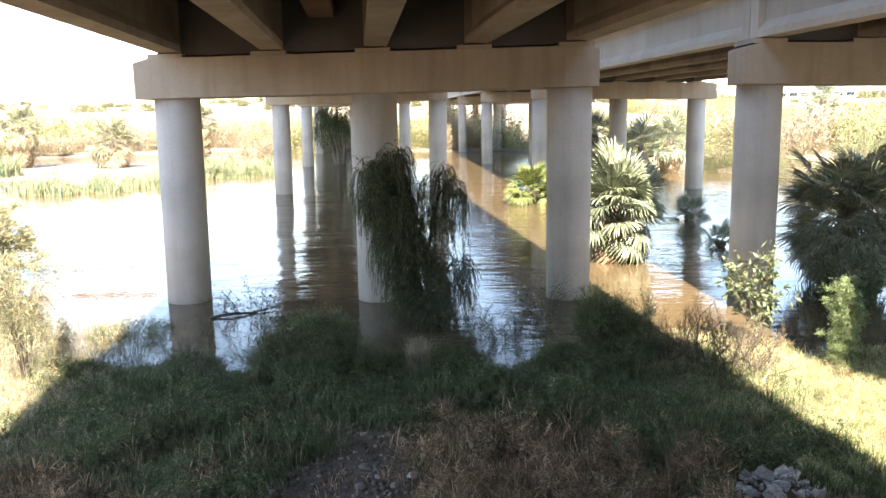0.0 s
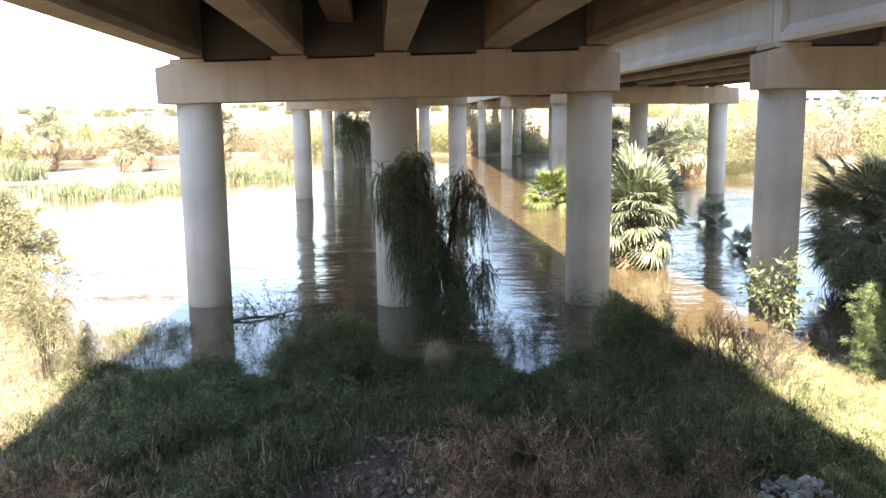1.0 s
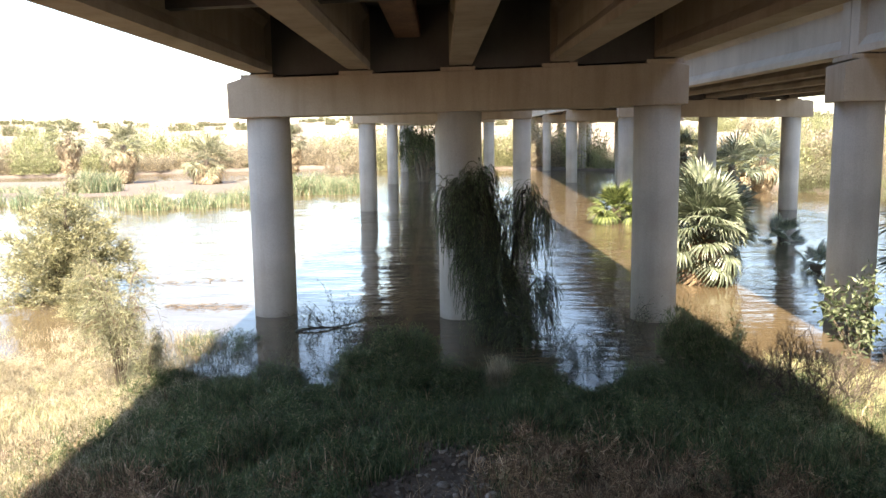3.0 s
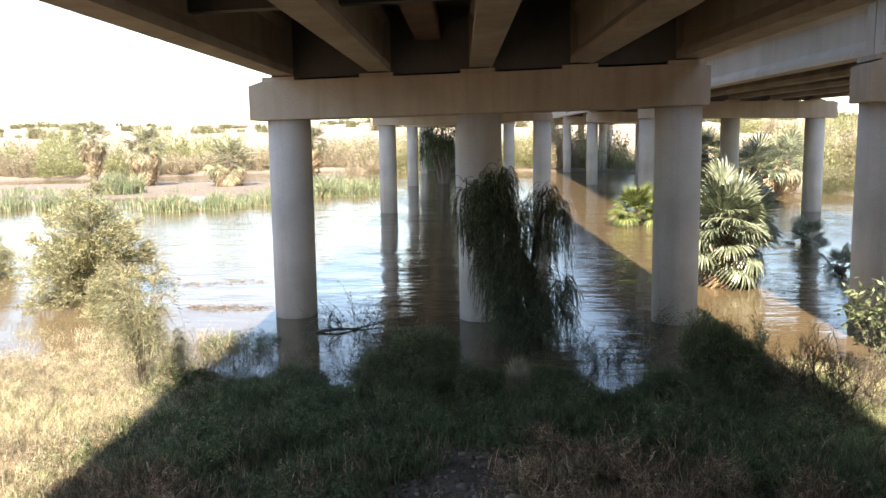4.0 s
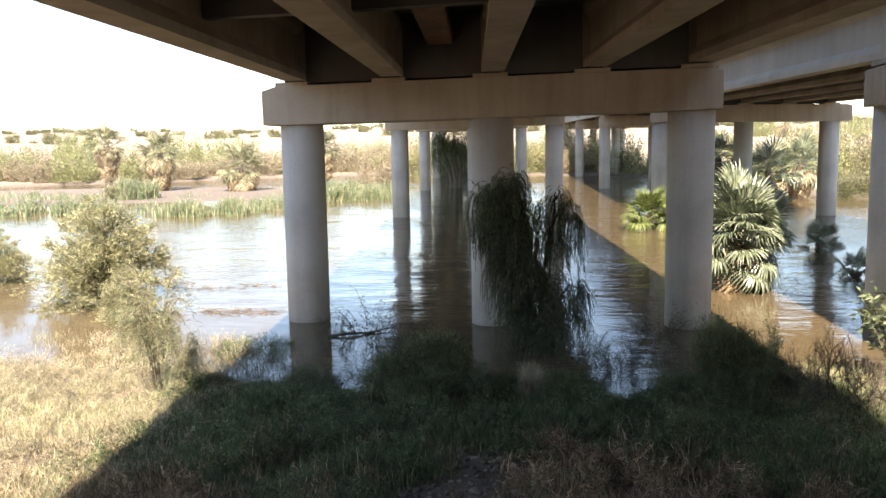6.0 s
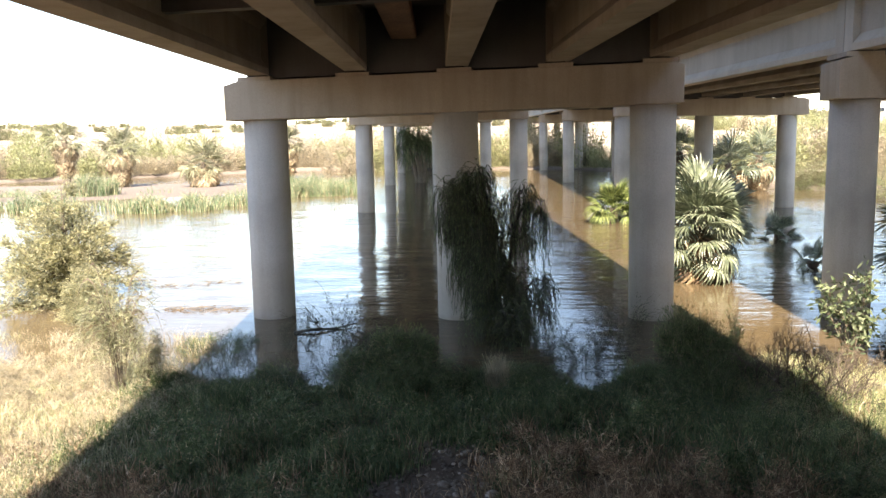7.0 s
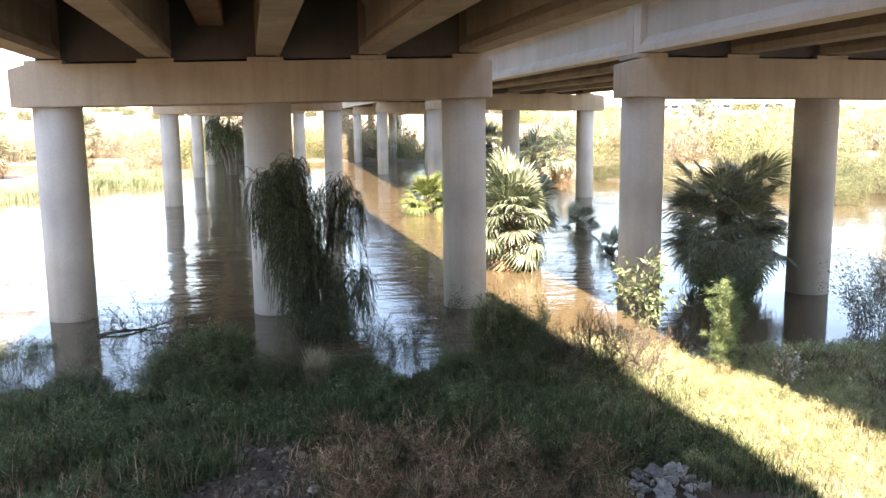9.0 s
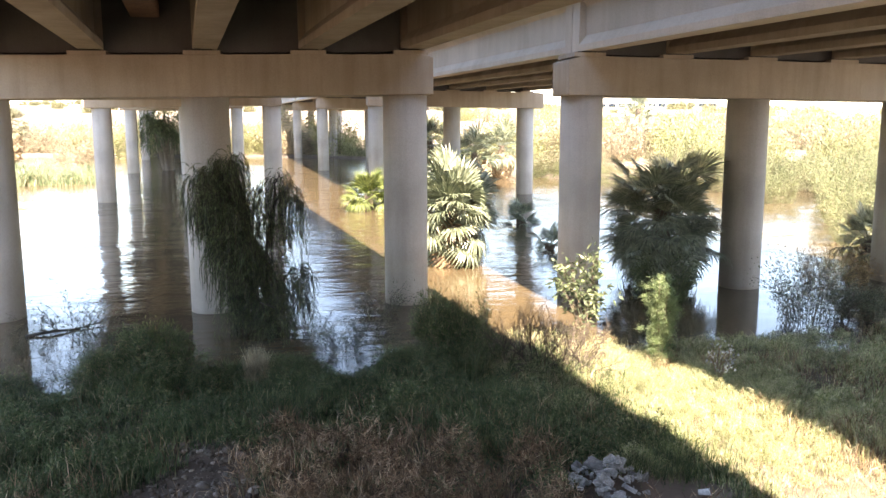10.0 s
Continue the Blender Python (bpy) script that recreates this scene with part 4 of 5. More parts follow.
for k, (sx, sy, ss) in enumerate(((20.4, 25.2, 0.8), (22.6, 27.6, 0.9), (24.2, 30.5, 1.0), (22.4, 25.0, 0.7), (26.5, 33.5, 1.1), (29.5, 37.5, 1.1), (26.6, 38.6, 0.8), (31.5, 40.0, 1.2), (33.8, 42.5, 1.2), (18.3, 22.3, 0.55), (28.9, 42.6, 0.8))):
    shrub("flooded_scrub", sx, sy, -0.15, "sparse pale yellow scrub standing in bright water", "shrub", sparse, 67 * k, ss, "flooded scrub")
shrub("young_willow", 4.1, 15.2, 0, "thin pale green sapling in brown water", "shrub", shrub_parts(0.95, 0.45, 3, 2, 0.07, 0.012, 5, 0.05, BROOM, TWIG, 49, 0.85), 0)
shrub("flooded_bush", -6.15, 15.9, 0, "low dark bush poking out of the flood", "shrub", thicket_parts(0.42, 1.5, 90, 40, 0.06, 0.01, 0.05, GREENGRASS, DARKBARK, 50, 0.1, 0.3, 0.8, 0.4, dome=0.6), 0)
weeds = shrub_parts(1.0, 1.4, 12, 2, 0.09, 0.016, 12, 0.1, GREENGRASS, TWIG, 51, 0.6)
for k, (wx, wy, ws, wt) in enumerate(((-2.7, 13.3, 0.8, 0.8), (-2.0, 13.6, 1.0, 0.95), (-1.62, 13.5, 0.8, 1.0), (0.25, 13.2, 0.6, 0.5), (2.75, 13.8, 0.62, 2.0), (3.1, 13.75, 0.6, 1.8), (3.45, 13.6, 0.55, 1.5), (3.7, 13.35, 0.5, 1.1), (3.3, 13.1, 0.55, 1.0), (2.8, 13.2, 0.5, 0.8), (2.7, 12.6, 0.5, 0.7), (2.15, 13.3, 0.6, 0.6), (0.15, 13.5, 0.6, 0.6), (2.4, 13.0, 0.6, 0.7), (-1.9, 13.0, 0.7, 0.8))):
    shrub("weed_clump", wx, wy, 0.05, "dark green leafy weed clump on the shaded bank", "weeds", weeds, 47 * k, ws, "bank weeds", wt)
twigs = thicket_parts(1.2, 1.9, 36, 26, 0.07, 0.018, 0.06, DARKLEAF, DARKBARK, 52, 0.2, 0.6, 0.35, 0.8, thick=0.0075)
shrub("dead_branch", -4.0, 17.6, -0.1, "tangle of bare dark twigs caught in the water", "branch", twigs, 0)
shrub("dead_branch", -5.0, 18.2, -0.2, "tangle of bare dark twigs caught in the water", "branch", twigs, 110, 0.6)
shrub("dead_branch", -3.4, 16.4, -0.1, "tangle of bare dark twigs caught in the water", "branch", twigs, 60, 0.7)
shrub("dead_branch", -4.6, 16.2, -0.1, "tangle of bare dark twigs caught in the water", "branch", twigs, 160, 0.6)
shrub("dead_branch", -5.7, 16.6, -0.1, "tangle of bare dark twigs caught in the water", "branch", twigs, 260, 0.4)
shrub("dead_branch", 1.9, 16.2, -0.1, "tangle of bare dark twigs caught in the water", "branch", twigs, 30, 0.7)
shrub("dead_branch", 1.2, 15.0, -0.1, "tangle of bare dark twigs caught in the water", "branch", twigs, 200, 0.75)
shrub("dead_branch", 2.4, 17.9, -0.1, "tangle of bare dark twigs caught in the water", "branch", twigs, 300, 0.9)
shrub("dead_branch", 0.85, 14.30, -0.08, "tangle of bare dark twigs caught in the water", "branch", twigs, 20, 0.40)
shrub("dead_branch", 1.55, 14.10, -0.08, "tangle of bare dark twigs caught in the water", "branch", twigs, 140, 0.38)
shrub("dead_branch", 1.30, 15.60, -0.08, "tangle of bare dark twigs caught in the water", "branch", twigs, 250, 0.50)
shrub("dead_branch", 0.90, 16.60, -0.08, "tangle of bare dark twigs caught in the water", "branch", twigs, 80, 0.50)
shrub("dead_branch", -3.50, 14.40, -0.08, "tangle of bare dark twigs caught in the water", "branch", twigs, 10, 0.42)
shrub("dead_branch", -3.10, 15.30, -0.08, "tangle of bare dark twigs caught in the water", "branch", twigs, 120, 0.50)
shrub("dead_branch", -4.90, 14.60, -0.08, "tangle of bare dark twigs caught in the water", "branch", twigs, 210, 0.42)
shrub("dead_branch", -5.50, 14.10, -0.08, "tangle of bare dark twigs caught in the water", "branch", twigs, 310, 0.35)
shrub("dead_branch", 2.90, 15.40, -0.08, "tangle of bare dark twigs caught in the water", "branch", twigs, 45, 0.45)
bm = bmesh.new()
tube(bm, [(-4.95, 17.3, 0.02), (-4.5, 17.45, 0.06), (-4.1, 17.7, 0.02), (-3.6, 18.2, 0.06)], [0.035, 0.032, 0.025, 0.012], 8)
tagged(new("driftwood_log", mesh_of("driftwood_log", bm, DARKBARK, True)), "thin dark log floating by a column", "log")
shrub("flower_weed", 7.08, 11.6, 0.18, "small weed with white flower heads in sun", "weeds", shrub_parts(0.55, 0.44, 5, 1, 0.05, 0.045, 2, 0.035, PETAL, TWIG, 53, 0.7))

# scrub along the far bank
belt = [thicket_parts(h, w, 66, 56, 0.36, 0.085, 0.26, m, BARK, 60 + k, 0.05, 0.25, 0.7, 0.35, dome=0.5) for k, (h, w, m) in enumerate(((5.0, 6.0, SCRUB), (4.6, 6.5, SCRUBGREEN), (3.0, 5.0, SCRUB), (6.0, 6.0, SCRUBGREEN)))]
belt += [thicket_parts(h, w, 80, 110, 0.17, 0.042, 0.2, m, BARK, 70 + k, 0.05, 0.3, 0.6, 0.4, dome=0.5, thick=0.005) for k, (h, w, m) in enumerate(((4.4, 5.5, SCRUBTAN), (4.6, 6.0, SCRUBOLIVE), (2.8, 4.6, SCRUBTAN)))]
rng = random.Random(77)
firsts = {}


def far_shrub(k, x, y, s, tall=1.0):
    lab = ("tawny dry scrub bush on the far bank", "yellow-green scrub bush on the far bank", "low tawny bush on the far bank", "tall yellow-green bush on the far bank", "tawny twiggy bush on the flooded bank", "yellow-green twiggy bush on the flooded bank", "low tawny twiggy bush on the flooded bank")[k]
    z = float(ground_z(x, y)) - 0.05
    m = pose(x, y, max(z, -0.1), 0, 0, rng.uniform(0, 360)) @ Matrix.Diagonal((s, s, s * tall, 1))
    if k not in firsts:
        firsts[k] = shrub("scrub_bush", x, y, z, lab, "shrub", belt[k], 0, 1.0, "far scrub")
        firsts[k].matrix_basis = m
    else:
        o = copy_thing(firsts[k], Matrix())
        o.matrix_basis = m


for k in range(90):
    x = -118 + 1.4 * k + rng.uniform(-1, 1)
    y = float(far_bank(x)) + rng.uniform(2, 9)
    far_shrub(rng.choice((0, 0, 1, 2)), x, y, rng.uniform(0.75, 1.15), rng.uniform(0.75, 1.05))
for k in range(60):
    x = -125 + 2.2 * k + rng.uniform(-1.5, 1.5)
    far_shrub(rng.choice((0, 1, 3)), x, float(far_bank(x)) + rng.uniform(12, 30), rng.uniform(0.9, 1.2), rng.uniform(0.9, 1.3))
for k in range(80):
    x = 13 + 0.75 * k + rng.uniform(-0.8, 0.8)
    far_shrub(rng.choice((5, 5, 6, 4, 5)), x, float(far_bank(x)) + rng.uniform(-1.5, 11) * (1 if k % 3 else 0.3), rng.uniform(0.6, 0.95), rng.uniform(0.6, 0.95))
for k in range(62):
    x = 20 + 1.4 * k + rng.uniform(-1, 1)
    far_shrub(rng.choice((0, 1, 1)), x, float(far_bank(x)) + rng.uniform(14, 50), rng.uniform(0.85, 1.1), rng.uniform(0.9, 1.12))
for k in range(90):
    x = 24 + 2.3 * k + rng.uniform(-2, 2)
    far_shrub(rng.choice((0, 1, 1, 3)), x, float(far_bank(x)) + rng.uniform(60, 190), rng.uniform(0.8, 1.25), rng.uniform(0.7, 1.0))
for k, (x, y, s) in enumerate(((8.5, 105, 1.1), (5.2, 113, 0.9), (2.0, 114, 0.9), (-2, 114, 0.9), (11, 101, 0.7), (-22, 100, 0.7), (-17, 112, 1.0))):
    far_shrub((3, 1, 0)[k % 3], x, y, s)

slope_bush = [thicket_parts(h, w, 40, 40, 0.45, 0.14, 0.3, OLIVE, BARK, 80 + k, 0.05, 0.2, 0.8, 0.3, dome=0.5) for k, (h, w) in enumerate(((2.6, 5.5), (3.4, 4.6)))]
for k in range(170):
    x, e = rng.uniform(-340, 240), rng.choice((215, 250, 285, 320, 370)) + rng.uniform(-8, 8)
    y = float(far_bank(x)) + e
    shrub("desert_shrub", x, y, float(ground_z(x, y)) - 0.1, "dark olive desert shrub on the pale slope", "shrub", slope_bush[k % 2], rng.uniform(0, 360), rng.uniform(0.5, 1.35), "slope shrubs")

# reeds
def reed_bed(cx, cy, rx, ry, count, tall, seed):
    nr = np.random.default_rng(seed)
    a, r = nr.uniform(0, 2 * np.pi, count), np.sqrt(nr.random(count))
    r = r * (0.8 + 0.25 * np.sin(3 * a + seed) + 0.12 * np.sin(7 * a))
    x, y = cx + rx * r * np.cos(a), cy + ry * r * np.sin(a)
    patch = np.sin(x * 0.8 + seed) * np.sin(y * 1.1 + 2 * seed) + 0.5 * np.sin(x * 2.1 + y)
    keep = patch > nr.uniform(-0.9, 0.5, count)
    x, y, patch = x[keep], y[keep], patch[keep]
    count = len(x)
    h = tall * nr.uniform(0.4, 1.2, count) * (0.85 + 0.35 * patch)
    v, f = blades_np(np.stack([x, y, np.full(count, -0.05)], 1), np.maximum(h, 0.2), 0.024, 0.5, nr)
    tagged(new("reed_bed", mesh_np("reed_bed", v, f, REED, 3)), "bed of green and straw-coloured reeds in shallow water", "reeds", "reed beds", "stuff")


reed_bed(-36.5, 51.6, 9.5, 2.6, 6500, 1.25, 1)
reed_bed(-22.3, 50.7, 3.3, 2.4, 4200, 1.15, 2)
reed_bed(-20.0, 54.6, 2.6, 1.8, 1800, 1.0, 9)
reed_bed(-17.0, 66, 5.2, 5.0, 9000, 1.45, 3)
reed_bed(-17.5, 63, 4.6, 2.0, 6000, 1.25, 8)
reed_bed(-60, 60, 9, 4, 4500, 1.5, 4)
reed_bed(-36.4, 67, 2.8, 2.0, 2600, 1.9, 5)
reed_bed(-47, 68, 15, 4.5, 3000, 0.8, 7)


# grass on the near bank
def noise2(x, y, s, seed):
    return np.sin(x * s + seed) * np.sin(y * s * 1.3 + seed * 2.1) + 0.6 * np.sin(x * s * 2.3 - y * s * 1.9 + seed * 0.7)


def in_gravel(x, y):
    c = np.interp(y, [8.2, 8.8, 9.6, 10.4], [-1.17, -1.1, -0.85, -1.0]) + 0.12 * np.sin(y * 4.7)
    return (np.abs(x - c) < np.interp(y, [6, 8.2, 8.8, 9.6, 10.3, 10.6], [1.2, 0.9, 0.72, 0.62, 0.42, 0.0])) & (y < 10.6)


def cleared(x, y):
    """Little grows under the rubble and round the cup."""
    return ((x - 3.62) ** 2 + (y - 7.95) ** 2 < 0.3) | ((x - 4.3) ** 2 / 0.35 + (y - 7.6) ** 2 / 0.3 < 1)


# Blade colours switch at this shadow edge: dark in shade, pale in sun.
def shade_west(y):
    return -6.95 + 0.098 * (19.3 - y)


def grass(name, label, mat, clumps, per, x0, x1, y0, y1, tall, lean, keep, seed, width=0.0055, spread=0.16, wet=0.0):
    """Tufts of blades over a stretch of bank, thinned by keep(x, y), a chance between 0 and 1; tall: low and high."""
    nr = np.random.default_rng(seed)
    cx, cy = nr.uniform(x0, x1, clumps), nr.uniform(y0, y1, clumps)
    ok = ~cleared(cx, cy) & (nr.random(clumps) < keep(cx, cy)) & (cy < near_line(cx) + 0.2 + 2.5 * wet)
    cx, cy = cx[ok], cy[ok]
    ch = nr.uniform(tall[0], tall[1], len(cx)) * (0.75 + 0.3 * np.clip(noise2(cx, cy, 1.1, seed), -1, 1))
    n = len(cx) * per
    i = np.repeat(np.arange(len(cx)), per)
    x, y = cx[i] + nr.normal(scale=spread, size=n), cy[i] + nr.normal(scale=spread, size=n)
    h = ch[i] * nr.uniform(0.45, 1.2, n) * (1 - 0.85 * np.clip(inlet(x), 0, 1) * np.clip(1 - (near_line(x) - y) / 1.5, 0, 1) * (1 - wet))
    z = np.maximum(ground_z(x, y) - 0.02, -0.12)
    v, f = blades_np(np.stack([x, y, z], 1), h, width * nr.uniform(0.6, 1.5, n), lean, nr)
    tagged(new(name, mesh_np(name, v, f, mat, 3)), label, "grass", kind="stuff")


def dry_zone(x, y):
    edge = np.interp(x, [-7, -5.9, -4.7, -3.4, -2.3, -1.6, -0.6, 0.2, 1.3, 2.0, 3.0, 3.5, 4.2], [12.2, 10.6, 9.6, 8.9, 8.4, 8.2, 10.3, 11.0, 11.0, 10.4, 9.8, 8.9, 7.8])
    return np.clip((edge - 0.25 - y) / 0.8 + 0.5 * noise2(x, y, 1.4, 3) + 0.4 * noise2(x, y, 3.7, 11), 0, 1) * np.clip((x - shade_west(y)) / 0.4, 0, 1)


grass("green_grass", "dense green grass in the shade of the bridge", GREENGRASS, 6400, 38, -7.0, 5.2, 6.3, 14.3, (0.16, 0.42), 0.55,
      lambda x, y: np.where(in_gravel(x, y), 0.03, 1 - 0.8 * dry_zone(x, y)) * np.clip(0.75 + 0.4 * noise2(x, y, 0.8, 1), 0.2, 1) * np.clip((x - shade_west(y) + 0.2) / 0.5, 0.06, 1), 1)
grass("tall_bank_grass", "tall dark green grass mounded at the water's edge", GREENGRASS, 560, 46, -3.2, 3.4, 12.4, 14.3, (0.3, 0.8), 0.75,
      lambda x, y: np.clip(0.5 + 0.6 * noise2(x, y, 1.6, 6), 0.05, 1) * np.where(((x > 0.2) & (x < 1.9)) | ((x > -1.5) & (x < -0.6)), 0.12, 1), 2, 0.006, 0.12)
grass("dry_grass", "tangled dry brown grass in shade", DRYGRASS, 2600, 44, -7.0, 5.0, 6.0, 12.2, (0.12, 0.46), 0.9,
      lambda x, y: np.where(in_gravel(x, y), 0.08, dry_zone(x, y)) * np.clip(0.5 + 0.7 * noise2(x, y, 2.6, 5), 0.04, 1), 3, 0.005, 0.1)
grass("dry_stalks", "tall pale dry stalks over the brown grass", DRYGRASS, 700, 16, -6.6, 4.4, 6.4, 10.8, (0.25, 0.6), 0.5,
      lambda x, y: np.where(in_gravel(x, y), 0.06, 0.25 + 0.7 * dry_zone(x, y)), 36, 0.0042, 0.1)
grass("scattered_dry_grass", "scattered dry stalks among the green grass", DRYGRASS, 420, 14, -6.5, 5.0, 8.0, 14.0, (0.25, 0.5), 0.6,
      lambda x, y: np.where(in_gravel(x, y), 0.05, 0.5), 4)
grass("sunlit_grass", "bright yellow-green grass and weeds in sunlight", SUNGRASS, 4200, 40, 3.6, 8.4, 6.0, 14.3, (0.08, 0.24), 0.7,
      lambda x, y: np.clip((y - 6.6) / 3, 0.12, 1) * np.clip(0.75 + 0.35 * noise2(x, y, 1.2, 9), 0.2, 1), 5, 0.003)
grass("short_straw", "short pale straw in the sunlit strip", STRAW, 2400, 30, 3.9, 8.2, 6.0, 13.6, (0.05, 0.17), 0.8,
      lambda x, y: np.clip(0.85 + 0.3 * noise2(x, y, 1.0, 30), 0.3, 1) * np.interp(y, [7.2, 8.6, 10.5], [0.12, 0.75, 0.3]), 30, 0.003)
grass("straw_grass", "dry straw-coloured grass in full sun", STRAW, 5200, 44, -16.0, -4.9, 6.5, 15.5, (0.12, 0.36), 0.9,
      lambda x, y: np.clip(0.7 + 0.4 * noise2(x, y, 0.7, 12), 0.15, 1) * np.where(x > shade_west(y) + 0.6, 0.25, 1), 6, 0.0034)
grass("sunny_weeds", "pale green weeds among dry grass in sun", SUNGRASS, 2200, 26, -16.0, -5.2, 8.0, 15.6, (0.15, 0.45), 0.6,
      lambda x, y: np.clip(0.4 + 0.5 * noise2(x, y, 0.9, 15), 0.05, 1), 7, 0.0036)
grass("shaded_east_grass", "dull olive grass in the shade of the second bridge", SUNGRASS, 3000, 28, 7.0, 18.0, 5.5, 14.6, (0.12, 0.32), 0.6,
      lambda x, y: np.clip(0.75 + 0.3 * noise2(x, y, 0.9, 18), 0.2, 1), 8)
grass("flooded_grass", "dark grass stalks standing in the flood", DARKLEAF, 300, 18, -6.8, -3.7, 13.0, 15.4, (0.25, 0.6), 0.7, lambda x, y: 0.35 + 0.4 * np.sin(x * 3 + y) ** 2, 31, 0.004, 0.2, 1.0)
grass("flooded_stalks", "thin dark stalks standing in the flood", DARKLEAF, 80, 14, 0.5, 2.1, 13.0, 15.6, (0.25, 0.6), 0.8, lambda x, y: np.full_like(x, 0.55), 32, 0.004, 0.2, 1.0)
grass("flooded_straw", "pale straw tufts standing in the flood", STRAW, 330, 40, -11.5, -6.5, 14.2, 17.2, (0.25, 0.6), 0.7,
      lambda x, y: np.clip(0.45 + 0.6 * noise2(x, y, 1.5, 40), 0, 0.95), 33, 0.0038, 0.14, 1.0)
grass("flooded_straw_tufts", "tall straw-yellow tufts standing in the flood by the bank", STRAW, 110, 46, -8.2, -6.1, 13.6, 16.4, (0.35, 0.75), 0.6,
      lambda x, y: np.clip(0.35 + 0.7 * noise2(x, y, 2.1, 44), 0, 0.95), 41, 0.004, 0.1, 1.0)
grass("flooded_weeds", "pale green weeds standing in the flood", SUNGRASS, 240, 36, -13.5, -6.6, 14.2, 17.6, (0.2, 0.5), 0.7,
      lambda x, y: np.clip(0.2 + 0.6 * noise2(x, y, 1.3, 47), 0, 0.9), 34, 0.0038, 0.16, 1.0)
grass("shaded_east_straw", "dry brown stalks in the shade of the second bridge", DRYGRASS, 1500, 24, 6.6, 17.0, 6.5, 14.4, (0.14, 0.34), 0.7,
      lambda x, y: np.clip(0.6 + 0.4 * noise2(x, y, 0.8, 19), 0.1, 1), 35, 0.0045)
grass("sunlit_edge_weeds", "pale sunlit weeds at the water's edge", SUNGRASS, 620, 34, 3.2, 6.3, 12.7, 15.4, (0.2, 0.5), 0.6,
      lambda x, y: np.clip(0.6 + 0.5 * noise2(x, y, 1.7, 50), 0.05, 1) * np.interp(y, [14, 15.4], [1.0, 0.3]), 37, 0.0036, 0.12, 0.6)
grass("sunlit_edge_straw", "tan dry stalks in sun at the water's edge", STRAW, 420, 26, 3.3, 6.0, 12.7, 15.2, (0.2, 0.55), 0.6,
      lambda x, y: np.clip(0.5 + 0.5 * noise2(x, y, 1.5, 55), 0.05, 1) * np.interp(y, [14, 15.2], [1.0, 0.3]), 38, 0.0034, 0.12, 0.6)
grass("strip_stalks", "thin pale seed stalks along the sunlit strip", SUNGRASS, 260, 10, 6.4, 8.6, 6.8, 12.6, (0.2, 0.42), 0.35,
      lambda x, y: np.exp(-((x - (6.55 + 0.06 * (12.6 - y))) / 0.5) ** 2), 39, 0.003, 0.1)
grass("pale_tuft", "pale dead grass tuft at the water's edge", STRAW, 24, 90, -0.42, -0.26, 13.15, 13.35, (0.5, 0.8), 0.22, lambda x, y: np.ones_like(x), 9, 0.005, 0.06)


def fuzz(name, label, mat, mounds, per, x0, x1, y0, y1, radius, tall, leaf, width, keep, seed, up=0.5):
    """Low mounds of fine weeds: small leaves heaped in uneven cushions."""
    nr = np.random.default_rng(seed)
    cx, cy = nr.uniform(x0, x1, mounds), nr.uniform(y0, y1, mounds)
    ok = ~cleared(cx, cy) & (nr.random(mounds) < keep(cx, cy)) & (cy < near_line(cx) + 0.2)
    cx, cy = cx[ok], cy[ok]
    i = np.repeat(np.arange(len(cx)), per)
    n = len(i)
    cr, ch = nr.uniform(0.5, 1.3, len(cx)) * radius, nr.uniform(0.4, 1.25, len(cx)) * tall * (1 - 0.85 * np.clip(inlet(cx), 0, 1) * np.clip(1 - (near_line(cx) - cy) / 1.5, 0, 1))
    a, r = nr.uniform(0, 2 * np.pi, n), np.sqrt(nr.random(n))
    x, y = cx[i] + cr[i] * r * np.cos(a), cy[i] + cr[i] * r * np.sin(a)
    z = np.maximum(ground_z(x, y), -0.05) + ch[i] * (1 - r * r) * nr.random(n) ** 0.6
    w = nr.normal(size=(n, 3)) * [0.8, 0.8, 0.5] + [0, 0, up]
    v, f = leaves_np(np.stack([x, y, z], 1), w, leaf, width, nr)
    tagged(new(name, mesh_np(name, v, f, mat, 3)), label, "weeds", kind="stuff")


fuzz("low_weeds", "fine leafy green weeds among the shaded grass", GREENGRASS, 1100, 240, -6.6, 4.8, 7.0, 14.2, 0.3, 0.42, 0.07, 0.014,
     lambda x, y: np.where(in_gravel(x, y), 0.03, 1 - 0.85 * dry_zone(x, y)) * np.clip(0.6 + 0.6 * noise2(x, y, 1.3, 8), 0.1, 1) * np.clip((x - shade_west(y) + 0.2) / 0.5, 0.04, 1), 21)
fuzz("dry_tangle", "tangled reddish-brown dry stalks in shade", DRYGRASS, 560, 190, -6.6, 4.6, 6.6, 12.0, 0.2, 0.42, 0.13, 0.0075,
     lambda x, y: np.where(in_gravel(x, y), 0.05, dry_zone(x, y)), 22)
fuzz("sunny_low_weeds", "bright low weeds in the sunlit strip", SUNGRASS, 320, 620, 3.8, 8.0, 7.0, 14.2, 0.22, 0.22, 0.032, 0.0055, lambda x, y: np.clip((y - 6.8) / 3, 0.2, 1), 23)
fuzz("east_low_weeds", "dull weeds in the shade of the second bridge", SUNGRASS, 260, 200, 7.2, 16.0, 7.0, 14.4, 0.26, 0.28, 0.07, 0.014, lambda x, y: np.ones_like(x), 24)
fuzz("straw_tangle", "tangled straw and weeds in full sun", STRAW, 460, 420, -15.0, -5.4, 7.5, 15.4, 0.28, 0.38, 0.075, 0.0055, lambda x, y: np.ones_like(x), 25)


